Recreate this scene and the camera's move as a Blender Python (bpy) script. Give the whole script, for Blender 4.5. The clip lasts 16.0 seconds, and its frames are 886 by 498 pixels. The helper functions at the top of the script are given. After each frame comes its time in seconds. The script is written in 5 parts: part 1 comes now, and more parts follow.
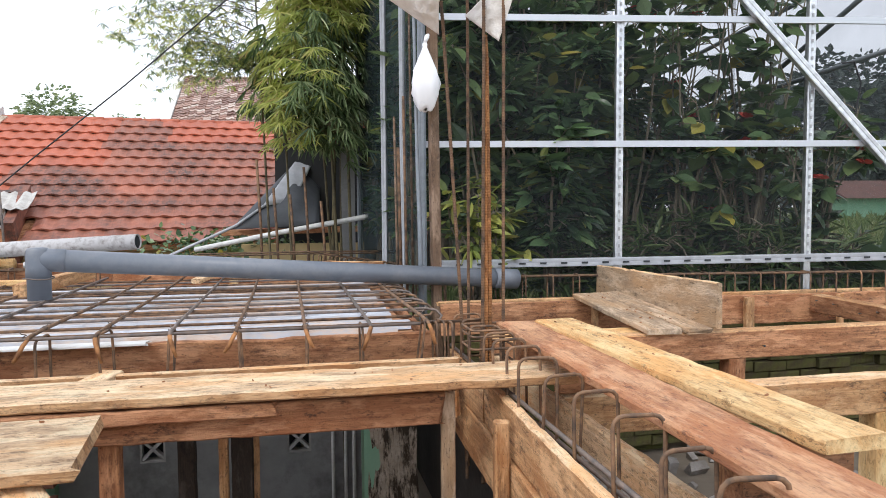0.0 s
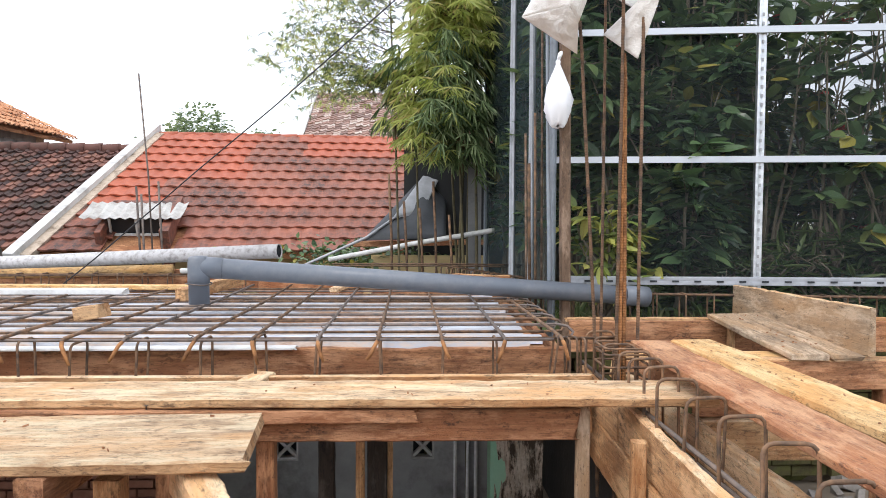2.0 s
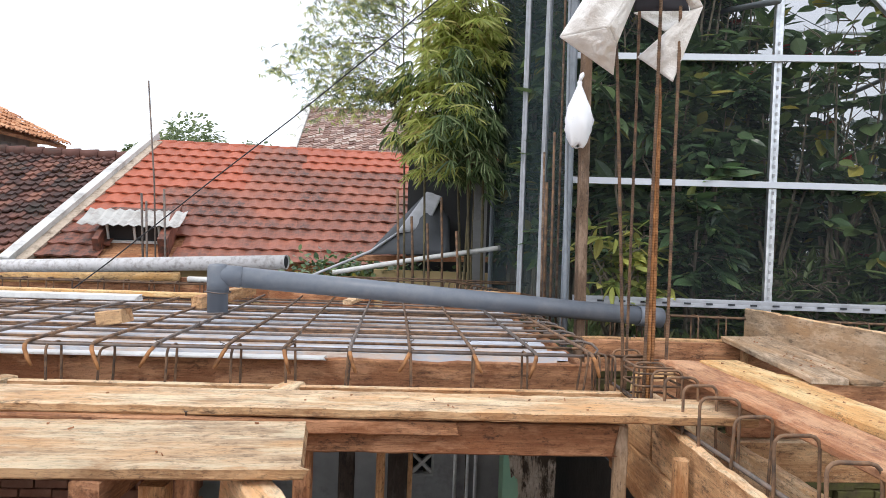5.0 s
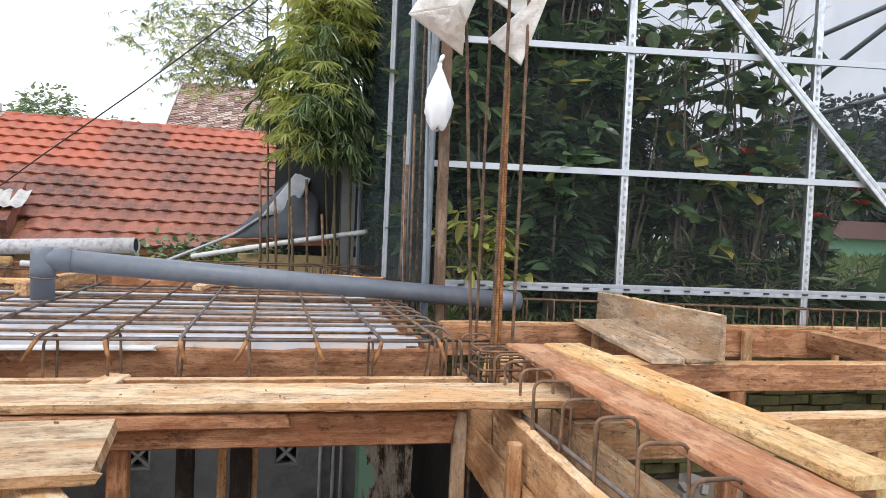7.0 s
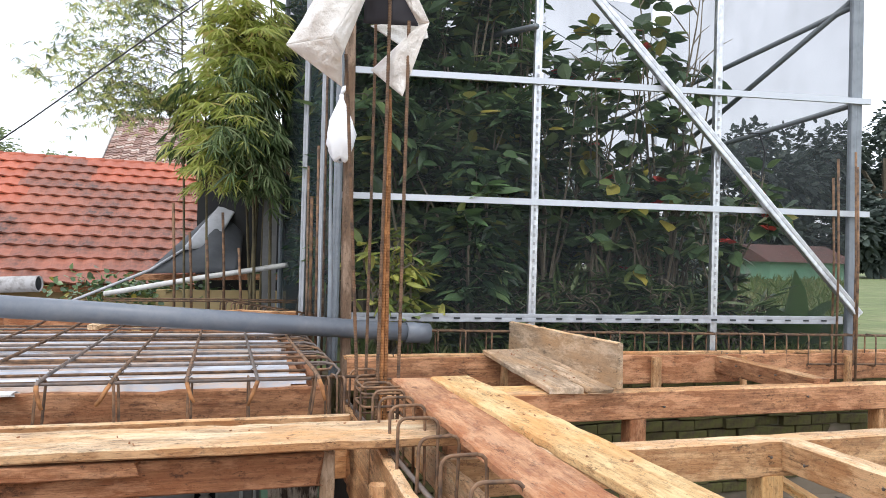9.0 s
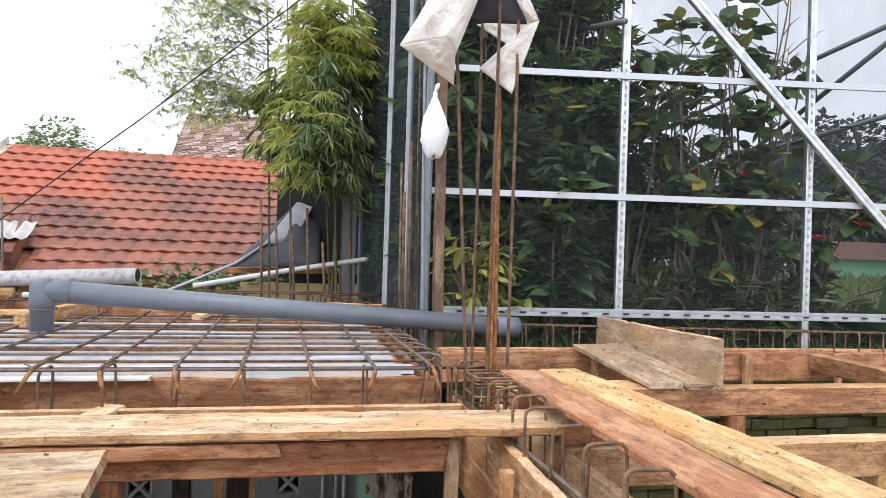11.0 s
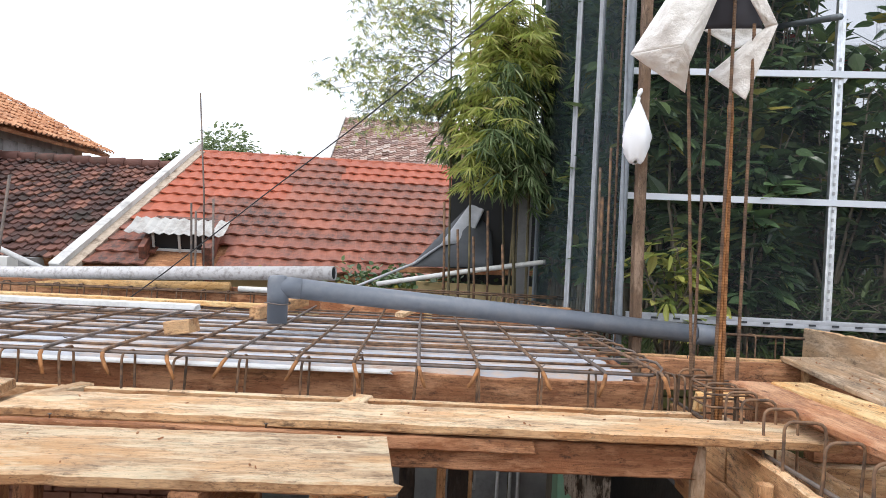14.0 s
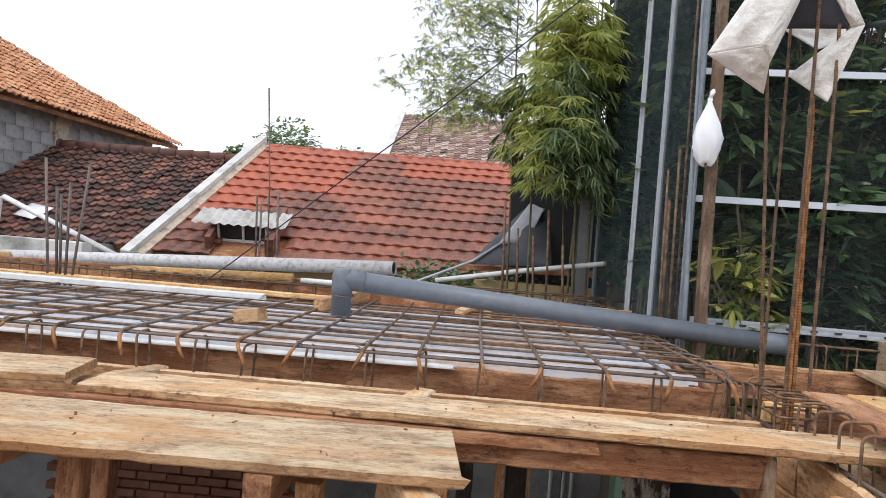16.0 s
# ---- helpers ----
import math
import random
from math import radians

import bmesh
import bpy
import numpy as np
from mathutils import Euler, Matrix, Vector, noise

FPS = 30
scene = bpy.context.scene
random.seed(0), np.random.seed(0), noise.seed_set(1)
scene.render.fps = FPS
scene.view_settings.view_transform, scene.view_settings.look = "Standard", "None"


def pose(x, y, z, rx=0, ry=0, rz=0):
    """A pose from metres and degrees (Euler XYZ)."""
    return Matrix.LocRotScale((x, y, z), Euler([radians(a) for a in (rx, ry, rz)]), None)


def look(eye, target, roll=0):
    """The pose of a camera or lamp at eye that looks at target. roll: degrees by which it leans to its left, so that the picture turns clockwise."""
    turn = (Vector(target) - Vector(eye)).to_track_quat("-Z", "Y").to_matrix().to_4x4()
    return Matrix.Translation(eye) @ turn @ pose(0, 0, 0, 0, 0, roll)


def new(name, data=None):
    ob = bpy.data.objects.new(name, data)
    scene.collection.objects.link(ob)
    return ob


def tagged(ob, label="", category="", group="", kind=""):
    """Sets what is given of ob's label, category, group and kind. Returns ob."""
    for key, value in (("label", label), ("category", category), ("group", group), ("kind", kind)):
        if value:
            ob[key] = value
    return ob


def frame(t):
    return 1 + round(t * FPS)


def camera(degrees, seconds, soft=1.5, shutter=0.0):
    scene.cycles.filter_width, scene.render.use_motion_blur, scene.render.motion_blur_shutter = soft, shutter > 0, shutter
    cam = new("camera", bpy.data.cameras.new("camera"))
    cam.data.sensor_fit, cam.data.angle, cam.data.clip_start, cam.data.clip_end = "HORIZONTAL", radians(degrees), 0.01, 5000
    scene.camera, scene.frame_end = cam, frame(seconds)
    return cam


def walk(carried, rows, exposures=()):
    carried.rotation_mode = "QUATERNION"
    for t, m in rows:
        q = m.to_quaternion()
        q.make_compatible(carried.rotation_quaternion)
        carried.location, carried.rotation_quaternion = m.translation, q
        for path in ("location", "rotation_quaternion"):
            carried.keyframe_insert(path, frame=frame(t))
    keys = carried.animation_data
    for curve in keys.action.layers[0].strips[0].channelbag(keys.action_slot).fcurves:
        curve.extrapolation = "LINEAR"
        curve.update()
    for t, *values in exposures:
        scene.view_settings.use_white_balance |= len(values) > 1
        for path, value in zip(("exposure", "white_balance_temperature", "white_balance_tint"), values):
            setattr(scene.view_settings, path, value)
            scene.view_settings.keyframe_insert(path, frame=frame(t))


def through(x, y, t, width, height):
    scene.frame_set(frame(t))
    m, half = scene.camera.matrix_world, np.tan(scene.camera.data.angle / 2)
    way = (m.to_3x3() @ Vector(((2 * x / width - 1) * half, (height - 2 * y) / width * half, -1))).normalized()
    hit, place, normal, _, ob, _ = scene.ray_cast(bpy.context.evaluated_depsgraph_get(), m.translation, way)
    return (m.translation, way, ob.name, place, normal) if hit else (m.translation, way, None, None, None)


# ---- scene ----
cam = camera(63.1, 16.0, soft=0.9)
PATH = [
    (0, (0.176, -0.138, 0.438), (0.476, 1.836, 0.327), -0.4),
    (0.5, (0.232, -0.148, 0.431), (0.427, 1.839, 0.312), -1.5),
    (1, (0.264, -0.154, 0.427), (0.346, 1.842, 0.32), -1.3),
    (1.5, (0.232, -0.174, 0.443), (0.236, 1.824, 0.346), -0.7),
    (2, (0.117, -0.188, 0.452), (0.091, 1.811, 0.375), 0.3),
    (2.5, (0.014, -0.175, 0.45), (0.002, 1.824, 0.391), 1.0),
    (3, (-0.046, -0.206, 0.453), (-0.017, 1.793, 0.421), 1.5),
    (5.5, (-0.039, -0.197, 0.434), (-0.026, 1.802, 0.407), 2.1),
    (6, (-0.031, -0.191, 0.439), (0.038, 1.808, 0.399), 2.6),
    (6.5, (0.0, -0.157, 0.431), (0.182, 1.835, 0.384), 2.6),
    (7, (0.086, -0.132, 0.435), (0.422, 1.839, 0.378), 2.5),
    (7.5, (0.208, -0.106, 0.435), (0.654, 1.842, 0.376), 2.0),
    (8, (0.28, -0.109, 0.438), (0.747, 1.836, 0.391), 1.6),
    (8.5, (0.315, -0.118, 0.447), (0.79, 1.825, 0.44), 1.7),
    (9, (0.32, -0.135, 0.45), (0.781, 1.811, 0.481), 1.5),
    (9.5, (0.308, -0.143, 0.439), (0.707, 1.817, 0.466), 1.2),
    (10, (0.28, -0.156, 0.444), (0.581, 1.821, 0.45), 1.4),
    (12.5, (-0.111, -0.141, 0.434), (0.233, 1.829, 0.468), 2.5),
    (13, (-0.133, -0.182, 0.44), (0.072, 1.807, 0.466), 2.6),
    (13.5, (-0.166, -0.197, 0.445), (-0.126, 1.802, 0.446), 2.8),
    (14, (-0.179, -0.205, 0.446), (-0.243, 1.794, 0.446), 2.8),
    (14.5, (-0.18, -0.207, 0.453), (-0.264, 1.791, 0.469), 2.7),
    (15, (-0.187, -0.219, 0.45), (-0.296, 1.778, 0.48), 3.1),
    (15.5, (-0.215, -0.229, 0.447), (-0.388, 1.764, 0.457), 4.3),
    (16, (-0.219, -0.218, 0.44), (-0.432, 1.771, 0.425), 4.5),
]
walk(cam, [(t, look(eye, target, roll)) for t, eye, target, roll in PATH], exposures=[(0, 0.40), (1, 0.52), (2, 0.48), (3, 0.42), (5.5, 0.32), (7, 0.42), (9, 0.52), (10, 0.54), (12.5, 0.45), (13.5, 0.38), (15, 0.28), (16, 0.12)])

# ---- world and light: bright overcast ----
world = bpy.data.worlds.new("overcast")
scene.world = world
world.use_nodes = True
wn, wl = world.node_tree.nodes, world.node_tree.links
wn.clear()
sky = wn.new("ShaderNodeTexSky")
sky.sky_type, sky.sun_disc = "NISHITA", False
sky.sun_elevation, sky.sun_rotation = radians(58), radians(215)
sky.air_density, sky.dust_density, sky.ozone_density = 1.0, 1.5, 1.0
grey = wn.new("ShaderNodeMix")   # a bright cloud layer in front of the clear sky
grey.data_type = "RGBA"
grey.inputs[0].default_value = 0.72
grey.inputs[7].default_value = (9.6, 9.9, 10.75, 1)
wbg, wout = wn.new("ShaderNodeBackground"), wn.new("ShaderNodeOutputWorld")
wbg.inputs["Strength"].default_value = 0.15
wl.new(sky.outputs[0], grey.inputs[6])
wl.new(grey.outputs[2], wbg.inputs["Color"])
wl.new(wbg.outputs[0], wout.inputs[0])
sun_lamp = bpy.data.lights.new("sun", "SUN")
sun_lamp.energy, sun_lamp.angle, sun_lamp.color = 0.9, radians(14), (1.0, 0.97, 0.92)
sun = new("sun", sun_lamp)
sun.matrix_world = look((-6, -8, 16), (0, 2, 0))

# ---- materials ----
def mat(name, base, rough=0.7, metal=0.0):
    m = bpy.data.materials.new(name)
    m.use_nodes = True
    b = m.node_tree.nodes["Principled BSDF"]
    b.inputs["Base Color"].default_value = (*base, 1)
    b.inputs["Roughness"].default_value = rough
    b.inputs["Metallic"].default_value = metal
    return m


def ramp(nt, fac, stops):
    r = nt.nodes.new("ShaderNodeValToRGB")
    els = r.color_ramp.elements
    while len(els) < len(stops):
        els.new(0.5)
    for e, (p, c) in zip(els, stops):
        e.position, e.color = p, (*c, 1)
    nt.links.new(fac, r.inputs[0])
    return r.outputs[0]


def noise_tex(nt, scale, detail=4, stretch=(1, 1, 1), coord="Object", rough=0.55, random_shift=False):
    tc, mp, nz = nt.nodes.new("ShaderNodeTexCoord"), nt.nodes.new("ShaderNodeMapping"), nt.nodes.new("ShaderNodeTexNoise")
    mp.inputs["Scale"].default_value = stretch
    nt.links.new(tc.outputs[coord], mp.inputs[0])
    if random_shift:
        oi, mu = nt.nodes.new("ShaderNodeObjectInfo"), nt.nodes.new("ShaderNodeMath")
        mu.operation = "MULTIPLY"
        mu.inputs[1].default_value = 37.0
        nt.links.new(oi.outputs["Random"], mu.inputs[0])
        nt.links.new(mu.outputs[0], mp.inputs["Location"])
    nt.links.new(mp.outputs[0], nz.inputs[0])
    nz.inputs["Scale"].default_value, nz.inputs["Detail"].default_value, nz.inputs["Roughness"].default_value = scale, detail, rough
    return nz.outputs[0]


def mix(nt, fac, a, b, mode="MIX"):
    n = nt.nodes.new("ShaderNodeMix")
    n.data_type, n.blend_type = "RGBA", mode
    for s, v in ((n.inputs[0], fac), (n.inputs[6], a), (n.inputs[7], b)):
        if isinstance(v, (int, float)):
            s.default_value = v
        elif isinstance(v, tuple):
            s.default_value = (*v, 1)
        else:
            nt.links.new(v, s)
    return n.outputs[2]


def bump(nt, height, strength, dist, bsdf):
    b = nt.nodes.new("ShaderNodeBump")
    b.inputs["Strength"].default_value, b.inputs["Distance"].default_value = strength, dist
    nt.links.new(height, b.inputs["Height"])
    nt.links.new(b.outputs[0], bsdf.inputs["Normal"])


def tone_by_random(nt, col, low=0.8, high=1.2, island=False):
    src = nt.nodes.new("ShaderNodeNewGeometry").outputs["Random Per Island"] if island else nt.nodes.new("ShaderNodeObjectInfo").outputs["Random"]
    mr = nt.nodes.new("ShaderNodeMapRange")
    mr.inputs[3].default_value, mr.inputs[4].default_value = low, high
    nt.links.new(src, mr.inputs[0])
    hs = nt.nodes.new("ShaderNodeHueSaturation")
    nt.links.new(mr.outputs[0], hs.inputs["Value"])
    nt.links.new(col, hs.inputs["Color"])
    return hs.outputs[0]


def wood(name, dark, light, stain=(0.10, 0.055, 0.03), stain_at=0.62, spread=0.15):
    """Sawn formwork timber: grain along local X, stains and saw marks."""
    m = mat(name, light, 0.78)
    nt, b = m.node_tree, m.node_tree.nodes["Principled BSDF"]
    grain = noise_tex(nt, 5, 8, (1.0, 17, 17), random_shift=True, rough=0.7)
    c = ramp(nt, grain, [(0.3, dark), (0.52, tuple((x + y) / 2 for x, y in zip(dark, light))), (0.68, light)])
    blotch = noise_tex(nt, 5.5, 6, (1, 2.2, 2.2), random_shift=True, rough=0.7)
    f = ramp(nt, blotch, [(stain_at - 0.12, (0, 0, 0)), (stain_at + 0.1, (1, 1, 1))])
    c = mix(nt, f, c, mix(nt, 0.62, c, stain))
    knots = noise_tex(nt, 11, 3, (0.5, 1.9, 1.9), random_shift=True)
    k = ramp(nt, knots, [(0.72, (0, 0, 0)), (0.80, (1, 1, 1))])
    c = mix(nt, k, c, mix(nt, 0.6, c, (0.06, 0.03, 0.015)))
    fleck = noise_tex(nt, 40, 7, (0.8, 1.7, 1.7), random_shift=True, rough=0.75)
    k2 = ramp(nt, fleck, [(0.53, (0, 0, 0)), (0.60, (1, 1, 1))])
    c = mix(nt, k2, c, mix(nt, 0.60, c, stain))
    warm = ramp(nt, noise_tex(nt, 3.2, 5, (0.7, 2.0, 2.0), random_shift=True, rough=0.65), [(0.42, (0, 0, 0)), (0.64, (0.75, 0.75, 0.75))])
    c = mix(nt, warm, c, (dark[0] * 1.35, dark[1] * 1.18, dark[2] * 0.95))
    scuff = ramp(nt, noise_tex(nt, 15, 9, (0.8, 1.9, 1.9), random_shift=True, rough=0.85), [(0.565, (0, 0, 0)), (0.60, (0.7, 0.7, 0.7))])
    c = mix(nt, scuff, c, tuple(x * 0.45 for x in stain))
    pale = ramp(nt, noise_tex(nt, 9, 5, (0.5, 1.5, 1.5), random_shift=True, rough=0.7), [(0.50, (0, 0, 0)), (0.60, (0.5, 0.5, 0.5))])
    c = mix(nt, pale, c, tuple(min(1.0, x * 1.15 + 0.05) for x in light))
    fibre = noise_tex(nt, 30, 6, (0.5, 9, 9), random_shift=True, rough=0.8)
    crack = ramp(nt, fibre, [(0.57, (0, 0, 0)), (0.66, (0.8, 0.8, 0.8))])
    c = mix(nt, crack, c, tuple(x * 0.30 for x in dark))
    speck = ramp(nt, noise_tex(nt, 95, 4, (0.7, 1.3, 1.3), random_shift=True, rough=0.8), [(0.61, (0, 0, 0)), (0.68, (0.75, 0.75, 0.75))])
    c = mix(nt, speck, c, tuple(x * 0.35 for x in stain))
    c = tone_by_random(nt, c, 1 - spread, 1 + spread)
    nt.links.new(c, b.inputs["Base Color"])
    bump(nt, mix(nt, 0.5, fleck, fibre), 0.9, 0.010, b)
    return m


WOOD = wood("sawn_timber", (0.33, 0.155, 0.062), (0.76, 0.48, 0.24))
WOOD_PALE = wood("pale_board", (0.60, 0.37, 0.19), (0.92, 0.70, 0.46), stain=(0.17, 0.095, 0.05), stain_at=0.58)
WOOD_YELLOW = wood("yellow_plank", (0.58, 0.33, 0.13), (0.90, 0.65, 0.33), stain=(0.3, 0.14, 0.05), stain_at=0.72)
WOOD_RED = wood("red_plank", (0.36, 0.15, 0.068), (0.66, 0.385, 0.205), stain=(0.22, 0.085, 0.055), stain_at=0.56, spread=0.05)
WOOD_BROWN = wood("brown_timber", (0.21, 0.082, 0.036), (0.60, 0.30, 0.14), stain=(0.09, 0.04, 0.02))
WOOD_GREY = wood("weathered_board", (0.40, 0.275, 0.17), (0.70, 0.54, 0.38), stain=(0.18, 0.125, 0.085), stain_at=0.5)
WOOD_POST = wood("old_post", (0.11, 0.07, 0.045), (0.30, 0.20, 0.13), stain=(0.07, 0.045, 0.03), stain_at=0.5)
WOOD_BLACK = wood("near_black_timber", (0.020, 0.014, 0.010), (0.055, 0.038, 0.026), stain=(0.01, 0.008, 0.006))
BAMBOO_DRY = wood("dry_bamboo", (0.42, 0.24, 0.09), (0.66, 0.44, 0.20), spread=0.1)


def rust(name, a, b_, rough=0.75):
    m = mat(name, a, rough, 0.25)
    nt, b = m.node_tree, m.node_tree.nodes["Principled BSDF"]
    n = noise_tex(nt, 30, 5, random_shift=True)
    c = ramp(nt, n, [(0.35, a), (0.65, b_)])
    nt.links.new(tone_by_random(nt, c, 0.75, 1.25), b.inputs["Base Color"])
    bump(nt, noise_tex(nt, 220, 2), 0.5, 0.002, b)
    return m


REBAR = rust("rusty_rebar", (0.085, 0.058, 0.042), (0.27, 0.155, 0.085))
REBAR_ORANGE = rust("orange_rust_rebar", (0.20, 0.085, 0.030), (0.46, 0.215, 0.080))
REBAR_GREY = rust("dull_steel_rebar", (0.10, 0.09, 0.085), (0.20, 0.15, 0.12), 0.6)


def galvanised():
    m = mat("galvanised_steel", (0.62, 0.64, 0.66), 0.38, 0.85)
    nt, b = m.node_tree, m.node_tree.nodes["Principled BSDF"]
    n = noise_tex(nt, 28, 4)
    nt.links.new(ramp(nt, n, [(0.3, (0.50, 0.52, 0.55)), (0.7, (0.78, 0.80, 0.82))]), b.inputs["Base Color"])
    nt.links.new(ramp(nt, noise_tex(nt, 9, 3), [(0.3, (0.28,) * 3), (0.7, (0.55,) * 3)]), b.inputs["Roughness"])
    return m


GALV = galvanised()
GALV_FLAT = mat("bright_flat_rail", (0.56, 0.59, 0.63), 0.45, 0.45)
def plastic(name, col, dirt, rough, scale=9, at=0.6):
    m = mat(name, col, rough)
    nt, b = m.node_tree, m.node_tree.nodes["Principled BSDF"]
    n = noise_tex(nt, scale, 6, rough=0.7)
    nt.links.new(ramp(nt, n, [(at - 0.16, col), (at + 0.14, dirt)]), b.inputs["Base Color"])
    bump(nt, noise_tex(nt, 60, 3), 0.12, 0.002, b)
    return m


GALV_RAIL = plastic("weathered_rail_steel", (0.40, 0.42, 0.45), (0.28, 0.29, 0.31), 0.42, 16)
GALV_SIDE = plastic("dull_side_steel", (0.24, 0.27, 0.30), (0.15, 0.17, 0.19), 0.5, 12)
SLOT = mat("slot_edge", (0.36, 0.37, 0.38), 0.7, 0.3)
# inner bars and wires: shade inside the house put into a darker steel colour
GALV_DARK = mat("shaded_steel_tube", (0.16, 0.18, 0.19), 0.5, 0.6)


PVC_GREY = plastic("grey_pvc", (0.135, 0.155, 0.185), (0.20, 0.21, 0.225), 0.42)
PVC_WHITE = plastic("white_pvc", (0.74, 0.74, 0.72), (0.50, 0.49, 0.46), 0.45)
PIPE_OLD = plastic("old_white_pipe", (0.60, 0.59, 0.59), (0.20, 0.17, 0.155), 0.55, 26, 0.63)
# near-black colour for the shade inside the pipe mouth and rail slots
RECESS_SHADE = mat("recess_shade", (0.03, 0.035, 0.04), 0.8)
SACK = plastic("white_woven_sack", (0.82, 0.80, 0.76), (0.58, 0.54, 0.49), 0.7, 6)
_nt = SACK.node_tree
bump(_nt, mix(_nt, 0.5, noise_tex(_nt, 7, 5, rough=0.7), noise_tex(_nt, 55, 4, rough=0.7)), 0.5, 0.03, _nt.nodes["Principled BSDF"])
SACK_DARK = mat("dark_sack_inside", (0.035, 0.033, 0.04), 0.8)
BAG = plastic("white_plastic_bag", (0.86, 0.87, 0.89), (0.60, 0.63, 0.68), 0.28, 14, 0.7)
CABLE = mat("black_cable", (0.02, 0.02, 0.022), 0.6)
TARP = plastic("grey_tarpaulin", (0.075, 0.08, 0.088), (0.04, 0.043, 0.047), 0.6, 4)
TARP_PALE = plastic("pale_tarpaulin", (0.50, 0.51, 0.54), (0.33, 0.34, 0.36), 0.6, 4)
# near-black colour stands in for the shade inside openings
OPENING_SHADE = mat("opening_shade", (0.015, 0.016, 0.018), 0.6)


def deck_metal():
    m = mat("white_deck_sheet", (0.72, 0.73, 0.75), 0.45)
    nt, b = m.node_tree, m.node_tree.nodes["Principled BSDF"]
    n = noise_tex(nt, 4, 6, (0.4, 3, 1), rough=0.7)
    c = ramp(nt, n, [(0.38, (0.66, 0.69, 0.75)), (0.48, (0.46, 0.48, 0.53)), (0.55, (0.60, 0.50, 0.43)), (0.64, (0.36, 0.19, 0.10))])
    nt.links.new(c, b.inputs["Base Color"])
    return m


DECK = deck_metal()


def stone(name, a, b_, scale, mould=None, mould_at=0.6, rough=0.9, bumpy=0.5):
    m = mat(name, a, rough)
    nt, b = m.node_tree, m.node_tree.nodes["Principled BSDF"]
    c = ramp(nt, noise_tex(nt, scale, 8, rough=0.65), [(0.3, a), (0.7, b_)])
    if mould:
        f = ramp(nt, noise_tex(nt, scale * 0.35, 6, rough=0.7), [(mould_at - 0.08, (0, 0, 0)), (mould_at + 0.08, (1, 1, 1))])
        c = mix(nt, f, c, mould)
    nt.links.new(tone_by_random(nt, c, 0.86, 1.14), b.inputs["Base Color"])
    bump(nt, noise_tex(nt, scale * 6, 5), bumpy, 0.006, b)
    return m


PLASTER = stone("grey_plaster", (0.25, 0.25, 0.245), (0.36, 0.355, 0.35), 4, (0.15, 0.145, 0.14), 0.58)
PLASTER_GREEN = stone("green_painted_plaster", (0.22, 0.46, 0.30), (0.33, 0.55, 0.38), 4, (0.50, 0.52, 0.46), 0.64)
PLASTER_YELLOW = stone("yellow_plaster", (0.50, 0.38, 0.18), (0.60, 0.46, 0.24), 5, (0.36, 0.26, 0.14), 0.62)
WHITE_LIME = stone("white_lime_parapet", (0.58, 0.57, 0.54), (0.74, 0.73, 0.70), 3, (0.24, 0.23, 0.21), 0.60)
BLOCK = stone("concrete_block", (0.24, 0.235, 0.235), (0.35, 0.345, 0.345), 6, (0.16, 0.155, 0.15), 0.58)
MORTAR = stone("rough_mortar", (0.36, 0.28, 0.21), (0.54, 0.45, 0.35), 14, (0.16, 0.115, 0.08), 0.60, bumpy=1.0)
BROKEN = stone("broken_mortar", (0.30, 0.23, 0.16), (0.62, 0.54, 0.44), 12, bumpy=1.0)
_nt = BROKEN.node_tree
_dark = ramp(_nt, noise_tex(_nt, 16, 7, (1, 1, 0.28), rough=0.75), [(0.47, (0, 0, 0)), (0.56, (1, 1, 1))])
_old = _nt.nodes["Principled BSDF"].inputs["Base Color"].links[0].from_socket
_nt.links.new(mix(_nt, _dark, _old, (0.055, 0.038, 0.024)), _nt.nodes["Principled BSDF"].inputs["Base Color"])
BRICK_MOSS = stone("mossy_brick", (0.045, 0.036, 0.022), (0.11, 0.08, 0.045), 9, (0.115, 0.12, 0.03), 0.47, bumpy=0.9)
BRICK = stone("red_brick", (0.24, 0.10, 0.06), (0.36, 0.17, 0.11), 9, (0.13, 0.07, 0.05), 0.62, bumpy=0.9)
SOIL = stone("bare_soil", (0.12, 0.095, 0.07), (0.24, 0.20, 0.15), 1.3, (0.07, 0.085, 0.03), 0.58, bumpy=1.0)
MEADOW = stone("meadow", (0.07, 0.10, 0.03), (0.16, 0.19, 0.065), 2.5, (0.22, 0.21, 0.10), 0.60, bumpy=1.0)
RUBBLE = stone("rubble", (0.20, 0.18, 0.16), (0.42, 0.39, 0.36), 7, (0.14, 0.11, 0.08), 0.6, bumpy=1.0)
SHEET = plastic("old_roof_sheet", (0.50, 0.49, 0.46), (0.26, 0.22, 0.19), 0.7, 6)


